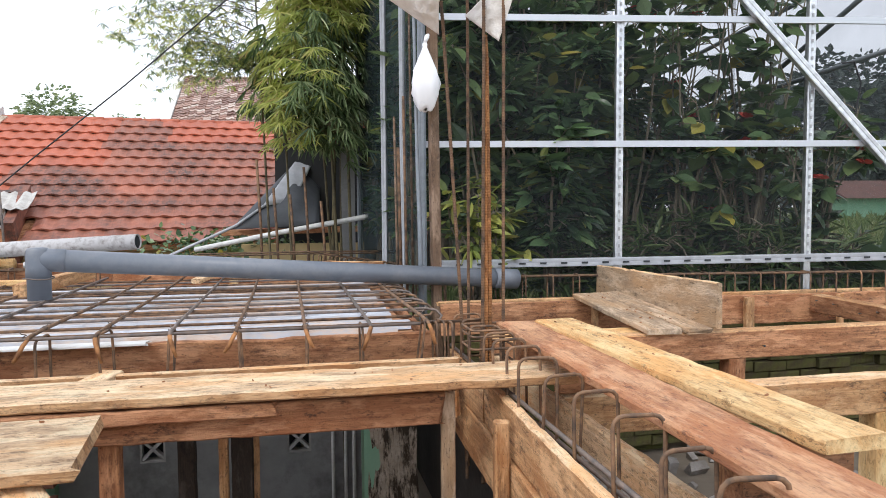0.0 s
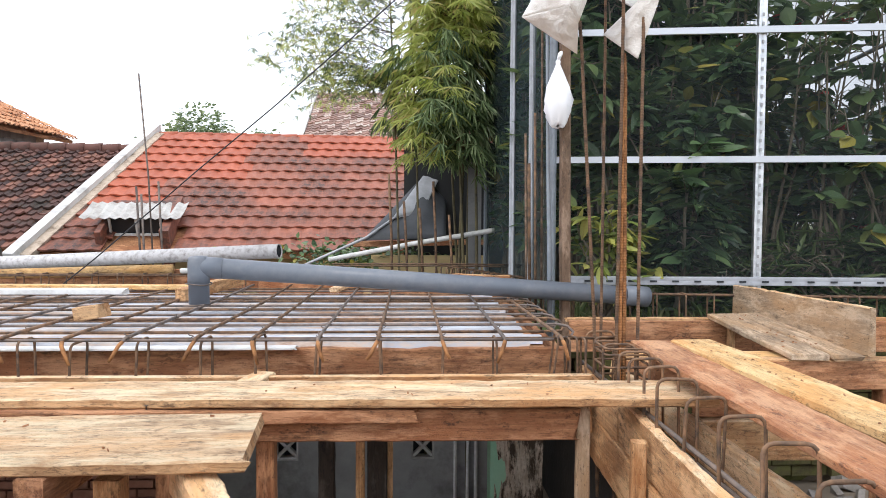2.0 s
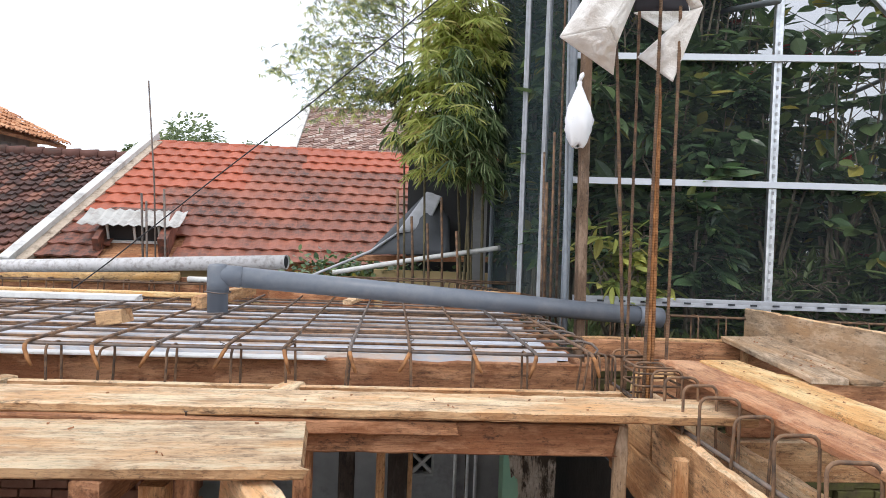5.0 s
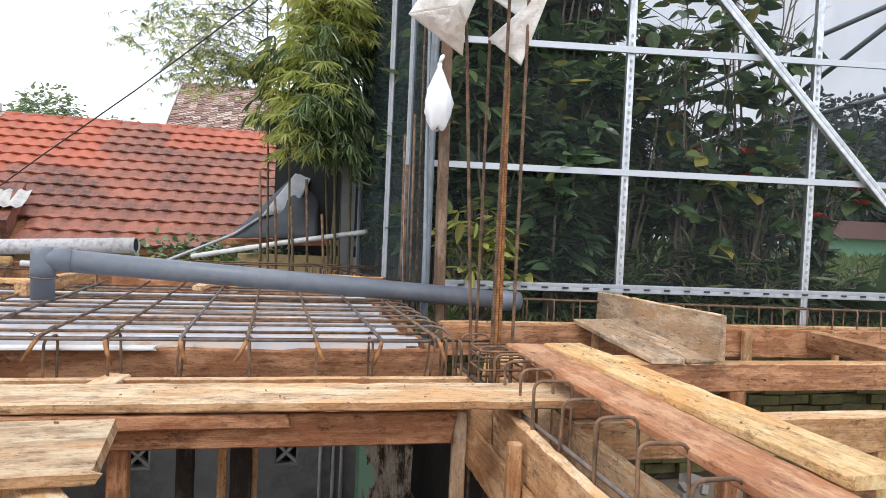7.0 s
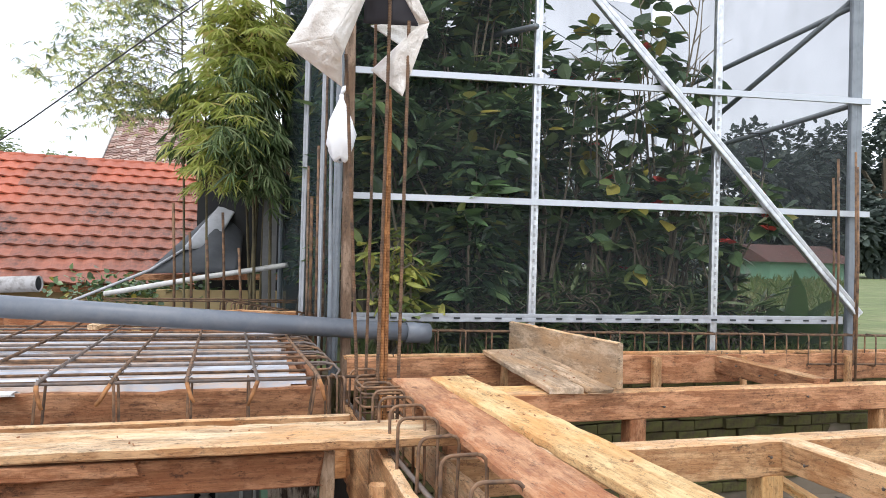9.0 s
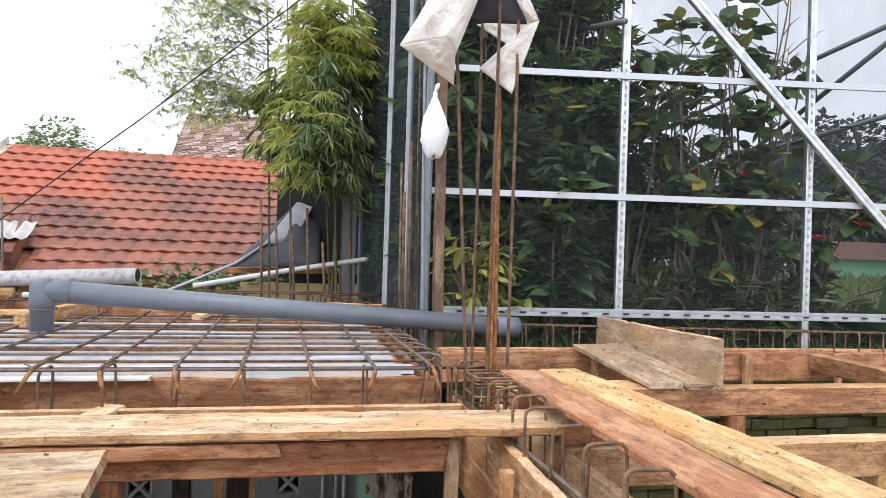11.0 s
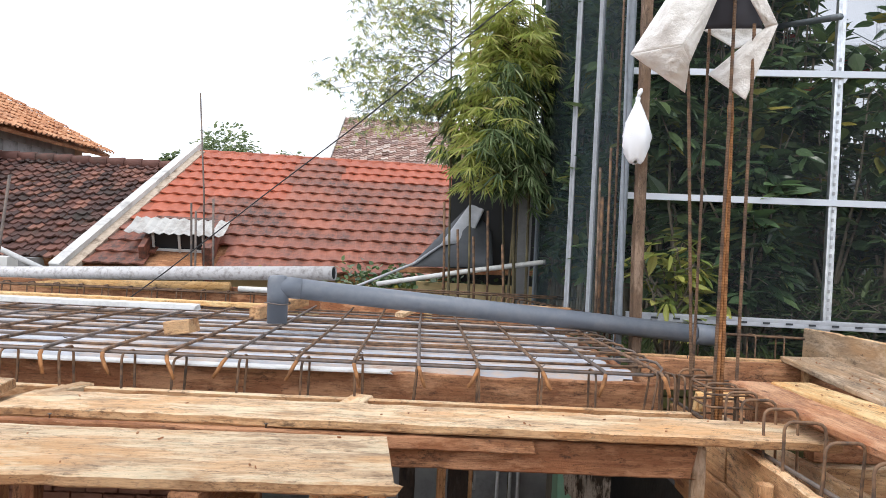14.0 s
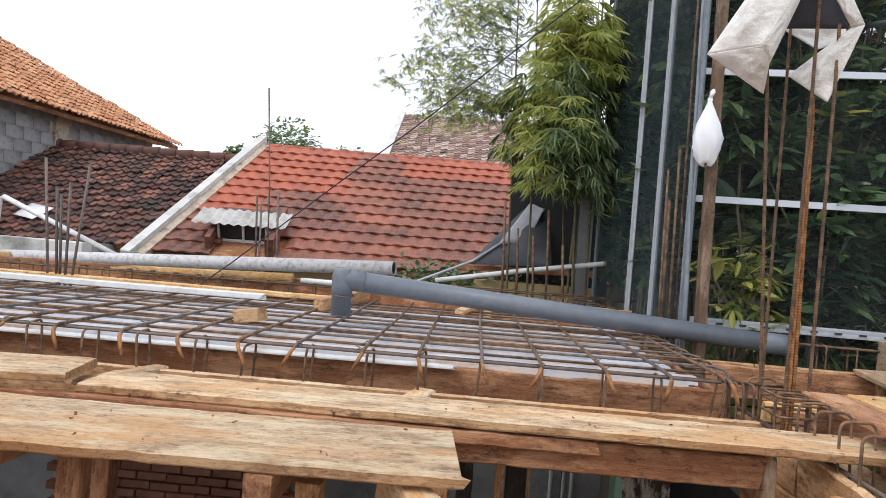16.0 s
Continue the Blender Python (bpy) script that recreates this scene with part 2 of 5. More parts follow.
def tile_mat(name, a, b_, mould, at):
    m = mat(name, a, 0.62)
    nt, b = m.node_tree, m.node_tree.nodes["Principled BSDF"]
    tc = nt.nodes.new("ShaderNodeNewGeometry")
    nz = nt.nodes.new("ShaderNodeTexNoise")
    nz.inputs["Scale"].default_value, nz.inputs["Detail"].default_value, nz.inputs["Roughness"].default_value = 1.1, 6, 0.68
    nt.links.new(tc.outputs["Position"], nz.inputs[0])
    c = ramp(nt, noise_tex(nt, 11, 5), [(0.3, a), (0.7, b_)])
    c = tone_by_random(nt, c, 0.86, 1.14)
    f = ramp(nt, nz.outputs[0], [(at - 0.05, (0, 0, 0)), (at + 0.16, (1, 1, 1))])
    f2 = ramp(nt, noise_tex(nt, 14, 6, rough=0.75), [(0.38, (0.15,) * 3), (0.62, (1.0,) * 3)])
    c = mix(nt, mix(nt, 1.0, f, f2, "MULTIPLY"), c, mould)
    nt.links.new(c, b.inputs["Base Color"])
    bump(nt, noise_tex(nt, 80, 4), 0.3, 0.004, b)
    return m


TILE_NEW = tile_mat("fresh_red_tile", (0.33, 0.078, 0.038), (0.44, 0.122, 0.062), (0.20, 0.07, 0.048), 0.58)
TILE_OLD = tile_mat("faded_red_tile", (0.25, 0.074, 0.042), (0.37, 0.135, 0.080), (0.045, 0.033, 0.028), 0.43)


def island_tiles(name, stops, moss=(0.05, 0.045, 0.035)):
    m = mat(name, (0.2, 0.1, 0.07), 0.85)
    nt, b = m.node_tree, m.node_tree.nodes["Principled BSDF"]
    g = nt.nodes.new("ShaderNodeNewGeometry")
    c = ramp(nt, g.outputs["Random Per Island"], stops)
    f = ramp(nt, noise_tex(nt, 2.2, 6, rough=0.7), [(0.5, (0, 0, 0)), (0.66, (1, 1, 1))])
    nt.links.new(mix(nt, f, c, mix(nt, 0.7, c, moss)), b.inputs["Base Color"])
    bump(nt, noise_tex(nt, 40, 4), 0.4, 0.005, b)
    return m


TILE_DARK = island_tiles("mouldy_dark_tile", [(0.0, (0.06, 0.036, 0.032)), (0.4, (0.11, 0.055, 0.045)), (0.75, (0.18, 0.08, 0.06)), (1.0, (0.28, 0.13, 0.09))])
TILE_ORANGE = island_tiles("orange_clay_tile", [(0.0, (0.40, 0.17, 0.08)), (0.5, (0.54, 0.26, 0.13)), (1.0, (0.66, 0.36, 0.20))], (0.28, 0.13, 0.08))
TILE_FAR = island_tiles("far_mottled_tile", [(0.0, (0.20, 0.12, 0.10)), (0.5, (0.36, 0.22, 0.17)), (1.0, (0.55, 0.46, 0.40))], (0.30, 0.24, 0.21))


def leaf(name, stops, gloss=0.42, through=0.25):
    m = mat(name, stops[0][1], gloss)
    nt, b = m.node_tree, m.node_tree.nodes["Principled BSDF"]
    g = nt.nodes.new("ShaderNodeNewGeometry")
    c = ramp(nt, g.outputs["Random Per Island"], stops)
    nt.links.new(c, b.inputs["Base Color"])
    tr, mx, out = nt.nodes.new("ShaderNodeBsdfTranslucent"), nt.nodes.new("ShaderNodeMixShader"), nt.nodes["Material Output"]
    nt.links.new(c, tr.inputs[0])
    mx.inputs[0].default_value = through
    nt.links.new(b.outputs[0], mx.inputs[1])
    nt.links.new(tr.outputs[0], mx.inputs[2])
    nt.links.new(mx.outputs[0], out.inputs[0])
    return m


LEAF_BAMBOO = leaf("bamboo_leaf", [(0.0, (0.065, 0.11, 0.045)), (0.45, (0.15, 0.22, 0.09)), (0.85, (0.33, 0.42, 0.21)), (1.0, (0.50, 0.56, 0.32))], through=0.45)
# pale for young growth, with skylight on the tops put into the colour
LEAF_BAMBOO_LIGHT = leaf("young_lit_bamboo_leaf", [(0.0, (0.36, 0.44, 0.12)), (0.5, (0.58, 0.63, 0.20)), (0.9, (0.74, 0.75, 0.32)), (1.0, (0.62, 0.48, 0.22))], through=0.6)
LEAF_DARK = leaf("dark_glossy_leaf", [(0.0, (0.04, 0.075, 0.038)), (0.6, (0.075, 0.135, 0.06)), (0.93, (0.13, 0.21, 0.09)), (1.0, (0.30, 0.34, 0.10))], 0.22, 0.18)
LEAF_MID = leaf("shrub_leaf", [(0.0, (0.055, 0.10, 0.046)), (0.6, (0.11, 0.185, 0.078)), (0.92, (0.20, 0.28, 0.10)), (1.0, (0.46, 0.38, 0.07))], 0.32)
LEAF_GRASSY = leaf("undergrowth_leaf", [(0.0, (0.04, 0.075, 0.03)), (0.6, (0.085, 0.14, 0.05)), (1.0, (0.20, 0.26, 0.10))], 0.35, 0.25)
LEAF_CROTON = leaf("variegated_leaf", [(0.0, (0.12, 0.18, 0.045)), (0.5, (0.30, 0.35, 0.08)), (1.0, (0.60, 0.56, 0.16))])
# distance haze is put into these greyed, bluish leaf colours
LEAF_HAZE = leaf("haze_tinted_far_foliage", [(0.0, (0.045, 0.062, 0.055)), (0.6, (0.075, 0.10, 0.085)), (1.0, (0.12, 0.15, 0.12))], 0.7, 0.3)
LEAF_FAR = leaf("far_foliage", [(0.0, (0.13, 0.18, 0.095)), (0.6, (0.22, 0.28, 0.14)), (1.0, (0.34, 0.39, 0.20))], 0.7, 0.4)
PETAL = leaf("red_petal", [(0.0, (0.42, 0.04, 0.03)), (1.0, (0.62, 0.10, 0.07))], 0.5)
BARK = stone("stem_bark", (0.15, 0.125, 0.09), (0.28, 0.24, 0.17), 14)
CULM = stone("bamboo_culm", (0.10, 0.085, 0.045), (0.20, 0.165, 0.085), 10, (0.07, 0.06, 0.04), 0.55)
GRASS = leaf("grass_blade", [(0.0, (0.10, 0.16, 0.05)), (0.6, (0.18, 0.24, 0.08)), (1.0, (0.32, 0.32, 0.14))], 0.6)


def net_mat(name, col, cover):
    """Insect net: fine black threads with open holes between them."""
    m = mat(name, col, 0.8)
    nt, b = m.node_tree, m.node_tree.nodes["Principled BSDF"]
    tr, mx, out = nt.nodes.new("ShaderNodeBsdfTransparent"), nt.nodes.new("ShaderNodeMixShader"), nt.nodes["Material Output"]
    f = ramp(nt, noise_tex(nt, 1.6, 5), [(0.3, (cover - 0.06,) * 3), (0.7, (cover + 0.06,) * 3)])
    nt.links.new(f, mx.inputs[0])
    nt.links.new(tr.outputs[0], mx.inputs[1])
    nt.links.new(b.outputs[0], mx.inputs[2])
    nt.links.new(mx.outputs[0], out.inputs[0])
    return m


NET = net_mat("dark_insect_net", (0.022, 0.028, 0.034), 0.21)
NET_BACK = net_mat("pale_insect_net", (0.085, 0.095, 0.105), 0.46)
NET_FOLD = net_mat("folded_shade_net", (0.012, 0.026, 0.034), 0.46)
_nt = NET_FOLD.node_tree
_nt.links.new(ramp(_nt, noise_tex(_nt, 8, 7, (1, 1, 0.5), rough=0.75), [(0.40, (0.006, 0.014, 0.019)), (0.52, (0.018, 0.038, 0.045)), (0.66, (0.045, 0.085, 0.075))]), _nt.nodes["Principled BSDF"].inputs["Base Color"])
NET_SIDE = net_mat("green_shade_net", (0.026, 0.048, 0.058), 0.42)

# ---- mesh helpers ----
BF = Matrix.Translation((0.6, 2.05, 0)) @ Matrix.Rotation(radians(3.5), 4, "Z")   # the building's own axes


def P(u, v, z):
    return BF @ Vector((u, v, z))


def mesh_of(verts, faces, smooth=False):
    me = bpy.data.meshes.new("mesh")
    me.from_pydata([tuple(v) for v in verts], [], faces)
    if smooth:
        me.polygons.foreach_set("use_smooth", [True] * len(me.polygons))
    me.update()
    return me


def thing(name, m=None, label="", category="", group="", kind=""):
    ob = new(name)
    ob.matrix_world = m if m is not None else Matrix.Identity(4)
    return tagged(ob, label, category, group, kind)


def part(name, me, material, parent, label="", m=None, kind=""):
    ob = new(name, me)
    if not me.materials:
        me.materials.append(material)
    if parent is not None:
        ob.parent = parent
        # a part's pose is given in its thing's own axes
    if m is not None:
        ob.matrix_local = m
    return tagged(ob, label, kind=kind)


def solo(name, me, material, label, category, m=None, group="", kind=""):
    ob = new(name, me)
    if not me.materials:
        me.materials.append(material)
    if m is not None:
        ob.matrix_world = m
    return tagged(ob, label, category, group, kind)


def box_data(x0, x1, y0, y1, z0, z1, c=0.0):
    """A box whose long edges are chamfered by c."""
    if c <= 0:
        vs = [(x, y, z) for x in (x0, x1) for y in (y0, y1) for z in (z0, z1)]
        return vs, [(0, 1, 3, 2), (4, 6, 7, 5), (0, 4, 5, 1), (2, 3, 7, 6), (0, 2, 6, 4), (1, 5, 7, 3)]
    ring = [(y0 + c, z0), (y1 - c, z0), (y1, z0 + c), (y1, z1 - c), (y1 - c, z1), (y0 + c, z1), (y0, z1 - c), (y0, z0 + c)]
    vs = [(x, y, z) for x in (x0, x1) for y, z in ring]
    fs = [tuple(range(7, -1, -1)), tuple(range(8, 16))] + [(i, (i + 1) % 8, 8 + (i + 1) % 8, 8 + i) for i in range(8)]
    return vs, fs


def box(x0, x1, y0, y1, z0, z1, c=0.0):
    return mesh_of(*box_data(x0, x1, y0, y1, z0, z1, c))


def joined(blocks, smooth=False):
    vs, fs = [], []
    for v, f in blocks:
        o = len(vs)
        vs += v
        fs += [tuple(i + o for i in face) for face in f]
    return mesh_of(vs, fs, smooth)


def plank(length, width, thick, seed, rough=0.002, chip=0.012, segs=0):
    """A sawn board along local X, top at z = 0, with worn edges, a slight bow and ragged ends."""
    rnd = random.Random(seed)
    segs = segs or max(8, min(60, int(length / 0.045)))
    rough = rough * 0.42
    vs, fs = [], []
    c = min(0.004, thick * 0.2)
    bow = rnd.uniform(-1, 1) * 0.004
    for i in range(segs + 1):
        s = i / segs
        x = s * length
        jl, jr, jt = rnd.gauss(0, rough), rnd.gauss(0, rough), rnd.gauss(0, rough * 0.25)
        if rnd.random() < 0.07:   # a splintered notch in the edge
            jl += rnd.uniform(0, 2.2) * rough
            jr -= rnd.uniform(0, 2.2) * rough
        lift = bow * math.sin(math.pi * s) + jt
        y0, y1 = -width / 2 + jl, width / 2 + jr
        for k, (y, z) in enumerate([(y0 + c, -thick), (y1 - c, -thick), (y1, -thick + c), (y1, -c), (y1 - c * 1.3, 0), (y0 + c * 1.3, 0), (y0, -c), (y0, -thick + c)]):
            end = rnd.uniform(-chip, chip) if i in (0, segs) else 0
            vs.append((x + end, y, z + lift))
    for i in range(segs):
        for k in range(8):
            a, b = i * 8 + k, i * 8 + (k + 1) % 8
            fs.append((a, b, b + 8, a + 8))
    fs += [tuple(range(7, -1, -1)), tuple(range(segs * 8, segs * 8 + 8))]
    return mesh_of(vs, fs)


def lay(p0, p1, roll=0.0):
    """The pose of a board whose local X runs from p0 to p1 (in world metres)."""
    a, b = Vector(p0), Vector(p1)
    x = (b - a).normalized()
    y = Vector((0, 0, 1)).cross(x)
    y = y.normalized() if y.length > 0.05 else (BF.to_3x3() @ Vector((1, 0, 0)) - x * x.dot(BF.to_3x3() @ Vector((1, 0, 0)))).normalized()
    z = x.cross(y)
    m = Matrix((x, y, z)).transposed().to_4x4()
    return Matrix.Translation(a) @ m @ Matrix.Rotation(radians(roll), 4, "X")


def board(name, u0, v0, z0, u1, v1, z1, width, thick, material, label, seed, roll=0.0, category="board", rough=0.004, group="", chip=0.012, top=None):
    a, b = P(u0, v0, z0), P(u1, v1, z1)
    if abs((b - a).normalized().z) > 0.9:
        roll = 0.0
    elif abs(roll) == 90:   # on edge: the given height is that of its upper edge
        a.z, b.z = a.z - width / 2, b.z - width / 2
    if (b - a).length < 0.6:
        rough, chip = min(rough, 0.0015), min(chip, 0.004)
    if roll == 0.0 and abs((b - a).normalized().z) > 0.9:
        rough = 0.001
    me, m = plank((b - a).length, width, thick, seed, rough, chip), lay(a, b, roll)
    me.materials.append(material)
    if top:   # worn upper face is paler wood; the light it catches is in the colour too
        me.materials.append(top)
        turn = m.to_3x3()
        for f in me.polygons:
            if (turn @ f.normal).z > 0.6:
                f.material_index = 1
    return solo(name, me, material, label, category, m, group)


def tube_data(pts, r, n=6, caps=True):
    pts = [Vector(p) for p in pts]
    vs, fs = [], []
    ref = None
    for i, p in enumerate(pts):
        d = (pts[min(i + 1, len(pts) - 1)] - pts[max(i - 1, 0)]).normalized()
        if ref is None:
            ref = d.orthogonal().normalized()
        ref = (ref - d * ref.dot(d)).normalized()
        w = d.cross(ref)
        rr = r[i] if isinstance(r, (list, tuple)) else r
        vs += [tuple(p + (ref * math.cos(2 * math.pi * k / n) + w * math.sin(2 * math.pi * k / n)) * rr) for k in range(n)]
    for i in range(len(pts) - 1):
        for k in range(n):
            a, b = i * n + k, i * n + (k + 1) % n
            fs.append((a, b, b + n, a + n))
    if caps:
        fs += [tuple(range(n - 1, -1, -1)), tuple(range((len(pts) - 1) * n, len(pts) * n))]
    return vs, fs


def tube(pts, r, n=6, smooth=True, caps=True):
    return mesh_of(*tube_data(pts, r, n, caps), smooth=smooth)


def hollow_pipe(a, b, r, wall, n=20):
    """An open pipe with wall thickness."""
    a, b = Vector(a), Vector(b)
    o, f = tube_data([a, b], r, n, False)
    i, g = tube_data([a, b], r - wall, n, False)
    vs = o + i
    fs = f + [tuple(reversed([k + len(o) for k in q])) for q in g]
    for e in (0, n):
        for k in range(n):
            q = (e + k, e + (k + 1) % n, e + (k + 1) % n + 2 * n, e + k + 2 * n)
            fs.append(q if e else q[::-1])
    return mesh_of(vs, fs, True)

# ---- ground: low yards on the house side, a higher terrace behind the site ----
LOW, TERRACE, PIT = -2.9, -0.15, -0.95
gx = [-900, -60, -20, -8, -3, 0.5, 0.56, 1.5, 3, 4.75, 4.80, 6, 12, 40, 900]
gy = [-900, -30, -6, 0, 2, 3.72, 3.80, 5, 6.4, 9, 14, 25, 60, 200, 900]


def ground_z(x, y):
    if x < 0.53:
        return LOW
    return TERRACE if y > 3.76 or x > 4.78 else PIT


ground_me = mesh_of([(x, y, ground_z(x, y)) for y in gy for x in gx],
     [(j * len(gx) + i, j * len(gx) + i + 1, (j + 1) * len(gx) + i + 1, (j + 1) * len(gx) + i) for j in range(len(gy) - 1) for i in range(len(gx) - 1)])
ground_me.materials.append(SOIL)
ground_me.materials.append(MEADOW)
for f in ground_me.polygons:
    if all(abs(ground_me.vertices[k].co.z - TERRACE) < 0.01 for k in f.vertices):
        f.material_index = 1
solo("ground", ground_me,
     SOIL, "bare dark soil with moss, stepping up to a terrace", "ground", kind="structure")

# ---- the slab under construction ----
deck = thing("deck_sheet", BF, "white ribbed metal deck strips with rust streaks under the rebar", "deck sheet")
deck_rnd = random.Random(2)
for i in range(17):
    v = 0.305 + i * 0.102
    end, start = -0.12 - 0.07 * deck_rnd.random(), -4.0 - 0.2 * deck_rnd.random()
    prof = [(0, 0.002), (0.006, 0.002), (0.014, 0.026), (0.040, 0.028), (0.044, 0.023), (0.048, 0.028), (0.074, 0.026), (0.082, 0.002), (0.095, 0.002)]
    vs = [(u, v + dv, 0.002 + dz) for u in (start, end) for dv, dz in prof]
    n = len(prof)
    part("strip", mesh_of(vs, [(k, n + k, n + k + 1, k + 1) for k in range(n - 1)] + [tuple(range(n)), tuple(range(2 * n - 1, n - 1, -1))]), DECK, deck)
solo("floor_slab", box(-7.5, -0.12, 0.33, 2.08, -0.10, -0.002, 0.004), WOOD_BROWN, "brown timber shuttering floor under the deck sheets", "shuttering", BF)
board("fascia_board", -4.2, 0.285, 0.012, -0.06, 0.285, 0.012, 0.13, 0.028, WOOD_BROWN, "brown timber edge board of the slab formwork", 3, roll=90)
board("edge_strip", -4.2, 0.27, 0.022, -1.0, 0.27, 0.022, 0.06, 0.008, PVC_WHITE, "white flat strip along the slab edge", 4, rough=0.001)
board("side_board", -0.06, 0.32, 0.0, -0.06, 2.05, 0.0, 0.12, 0.028, WOOD_BROWN, "brown timber side board of the slab formwork", 5, roll=90)

# steel mesh on the slab
mesh_cage = thing("rebar_mesh", BF, "rusty steel rebar mesh tied over the slab deck", "rebar mesh")
rnd = random.Random(11)
for i in range(19):
    u = -0.11 - 0.2 * i + rnd.gauss(0, 0.008)
    e = rnd.gauss(0, 0.012)
    pts = [(u + 0.02 * rnd.uniform(-1, 1) * 0.5, 2.06, 0.075), (u, 1.2, 0.072 + rnd.gauss(0, 0.003)), (u + e * 0.3, 0.25, 0.076), (u + e * 0.4, 0.12, 0.074),
           (u + e * 0.5, 0.10, 0.066)]
    part("bar", tube(pts, 0.0062, 6), REBAR_GREY if i % 3 == 1 else REBAR, mesh_cage)
    swing = rnd.choice((-0.03, 0.022, 0.035)) if i else 0.012
    hook = [(u + e * 0.5, 0.104, 0.067), (u + e * 0.6 + swing * 0.2, 0.085, 0.056), (u + e * 0.7 + swing * 0.6, 0.074, 0.030), (u + e * 0.8 + swing, 0.07, 0.004 + rnd.uniform(-0.006, 0.012))]
    part("hooked_end", tube(hook, [0.0066, 0.0068, 0.0066, 0.005], 6), REBAR_ORANGE, mesh_cage, "orange rusted hooked bar end")
for j in range(12):
    v = 0.14 + j * 0.16 + rnd.gauss(0, 0.01)
    bend = [(-4.1, v + rnd.gauss(0, 0.01), 0.066), (-2.2, v + rnd.gauss(0, 0.006), 0.064), (-0.14, v, 0.066)]
    if j > 1:
        bend += [(-0.06, v, 0.068), (-0.02, v - 0.005, 0.06), (0.0, v - 0.015, 0.04), (-0.015, v - 0.03, 0.022), (-0.08, v - 0.03, 0.02)]
    part("bar", tube(bend, 0.0055, 6), REBAR if j % 2 else REBAR_GREY, mesh_cage)
for j in range(3):
    v = 0.75 + j * 0.4 + rnd.gauss(0, 0.01)
    part("bar", tube([(-4.1, v, 0.040), (-0.2, v + 0.01, 0.042), (-0.05, v, 0.05)], 0.0055, 6), REBAR, mesh_cage)


def stirrup(w, h, r=0.005, corner=0.02):
    """A closed hoop in the local XZ plane, top at z = 0, centred on x = 0."""
    pts = []
    for cx, cz, a0 in ((w / 2 - corner, -corner, 90), (w / 2 - corner, -h + corner, 0), (-w / 2 + corner, -h + corner, -90), (-w / 2 + corner, -corner, 180)):
        for k in range(4):
            a = radians(a0 - 30 * k)
            pts.append((cx + corner * math.cos(a), 0, cz + corner * math.sin(a)))
    pts.append(pts[0])
    return tube(pts, r, 6)


# beam cage along the front edge of the slab
front_cage = thing("front_beam_cage", BF, "rusty rebar beam cage lying in the front trough", "beam cage")
hoop = stirrup(0.10, 0.22, 0.0042)
for i in range(20):
    u = -0.126 - 0.193 * i + rnd.gauss(0, 0.008)
    part("stirrup", hoop, REBAR, front_cage, m=pose(u, 0.18, 0.068 + rnd.gauss(0, 0.006), rnd.gauss(0, 3), rnd.gauss(0, 2), 90 + rnd.gauss(0, 5)))
for v, z in ((0.14, -0.14), (0.22, -0.14), (0.225, 0.055)):
    part("long_bar", tube([(-4.1, v, z), (-2, v + 0.004, z), (0.1, v, z)], 0.0055, 6), REBAR, front_cage)
for u in (-0.055, -0.03, -0.08):
    part("stirrup", hoop, REBAR, front_cage, m=pose(u, 0.2 + rnd.gauss(0, 0.02), 0.06, 0, 3, 90 + rnd.gauss(0, 12)))

# beam cage running towards the right-hand trough
right_cage = thing("right_beam_cage", BF, "rusty rebar beam cage with rounded stirrups", "beam cage")
hoop_r = stirrup(0.10, 0.23, 0.0042, 0.022)
for k, v in enumerate((0.32, 0.20, 0.06, -0.06, -0.18, -0.305, -0.44, -0.60, -0.78, -0.96, -1.13, -1.30, -1.48, -1.66)):
    part("stirrup", hoop_r, REBAR_GREY if k > 6 else REBAR, right_cage, m=pose(0.062 + rnd.gauss(0, 0.004), v, 0.06 + rnd.gauss(0, 0.004), rnd.gauss(0, 2), 0, rnd.gauss(0, 6)))
for u, z in ((0.018, -0.155), (0.105, -0.155), (0.02, -0.06)):
    part("long_bar", tube([(u, 0.4, z), (u + 0.003, -0.6, z), (u, -2.0, z)], 0.006, 6), REBAR_GREY, right_cage)

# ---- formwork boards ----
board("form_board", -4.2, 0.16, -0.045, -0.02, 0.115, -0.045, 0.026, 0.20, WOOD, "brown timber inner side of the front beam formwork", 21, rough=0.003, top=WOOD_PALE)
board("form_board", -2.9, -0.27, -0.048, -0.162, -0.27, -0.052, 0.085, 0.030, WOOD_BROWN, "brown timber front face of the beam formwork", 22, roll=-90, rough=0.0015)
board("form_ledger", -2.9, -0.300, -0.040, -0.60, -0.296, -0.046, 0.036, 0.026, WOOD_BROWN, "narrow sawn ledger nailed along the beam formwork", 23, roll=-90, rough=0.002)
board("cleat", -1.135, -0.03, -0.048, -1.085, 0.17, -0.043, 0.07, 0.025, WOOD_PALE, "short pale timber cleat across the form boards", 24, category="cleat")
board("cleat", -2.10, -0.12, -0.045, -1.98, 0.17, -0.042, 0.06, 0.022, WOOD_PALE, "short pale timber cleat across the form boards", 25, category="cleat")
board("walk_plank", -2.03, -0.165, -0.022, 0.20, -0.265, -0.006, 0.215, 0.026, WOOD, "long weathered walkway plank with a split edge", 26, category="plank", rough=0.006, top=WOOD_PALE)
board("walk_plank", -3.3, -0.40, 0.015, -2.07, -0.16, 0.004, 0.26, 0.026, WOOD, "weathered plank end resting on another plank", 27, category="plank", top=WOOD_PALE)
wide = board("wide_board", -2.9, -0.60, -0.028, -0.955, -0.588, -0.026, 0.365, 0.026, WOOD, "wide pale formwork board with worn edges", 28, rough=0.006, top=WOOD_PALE)
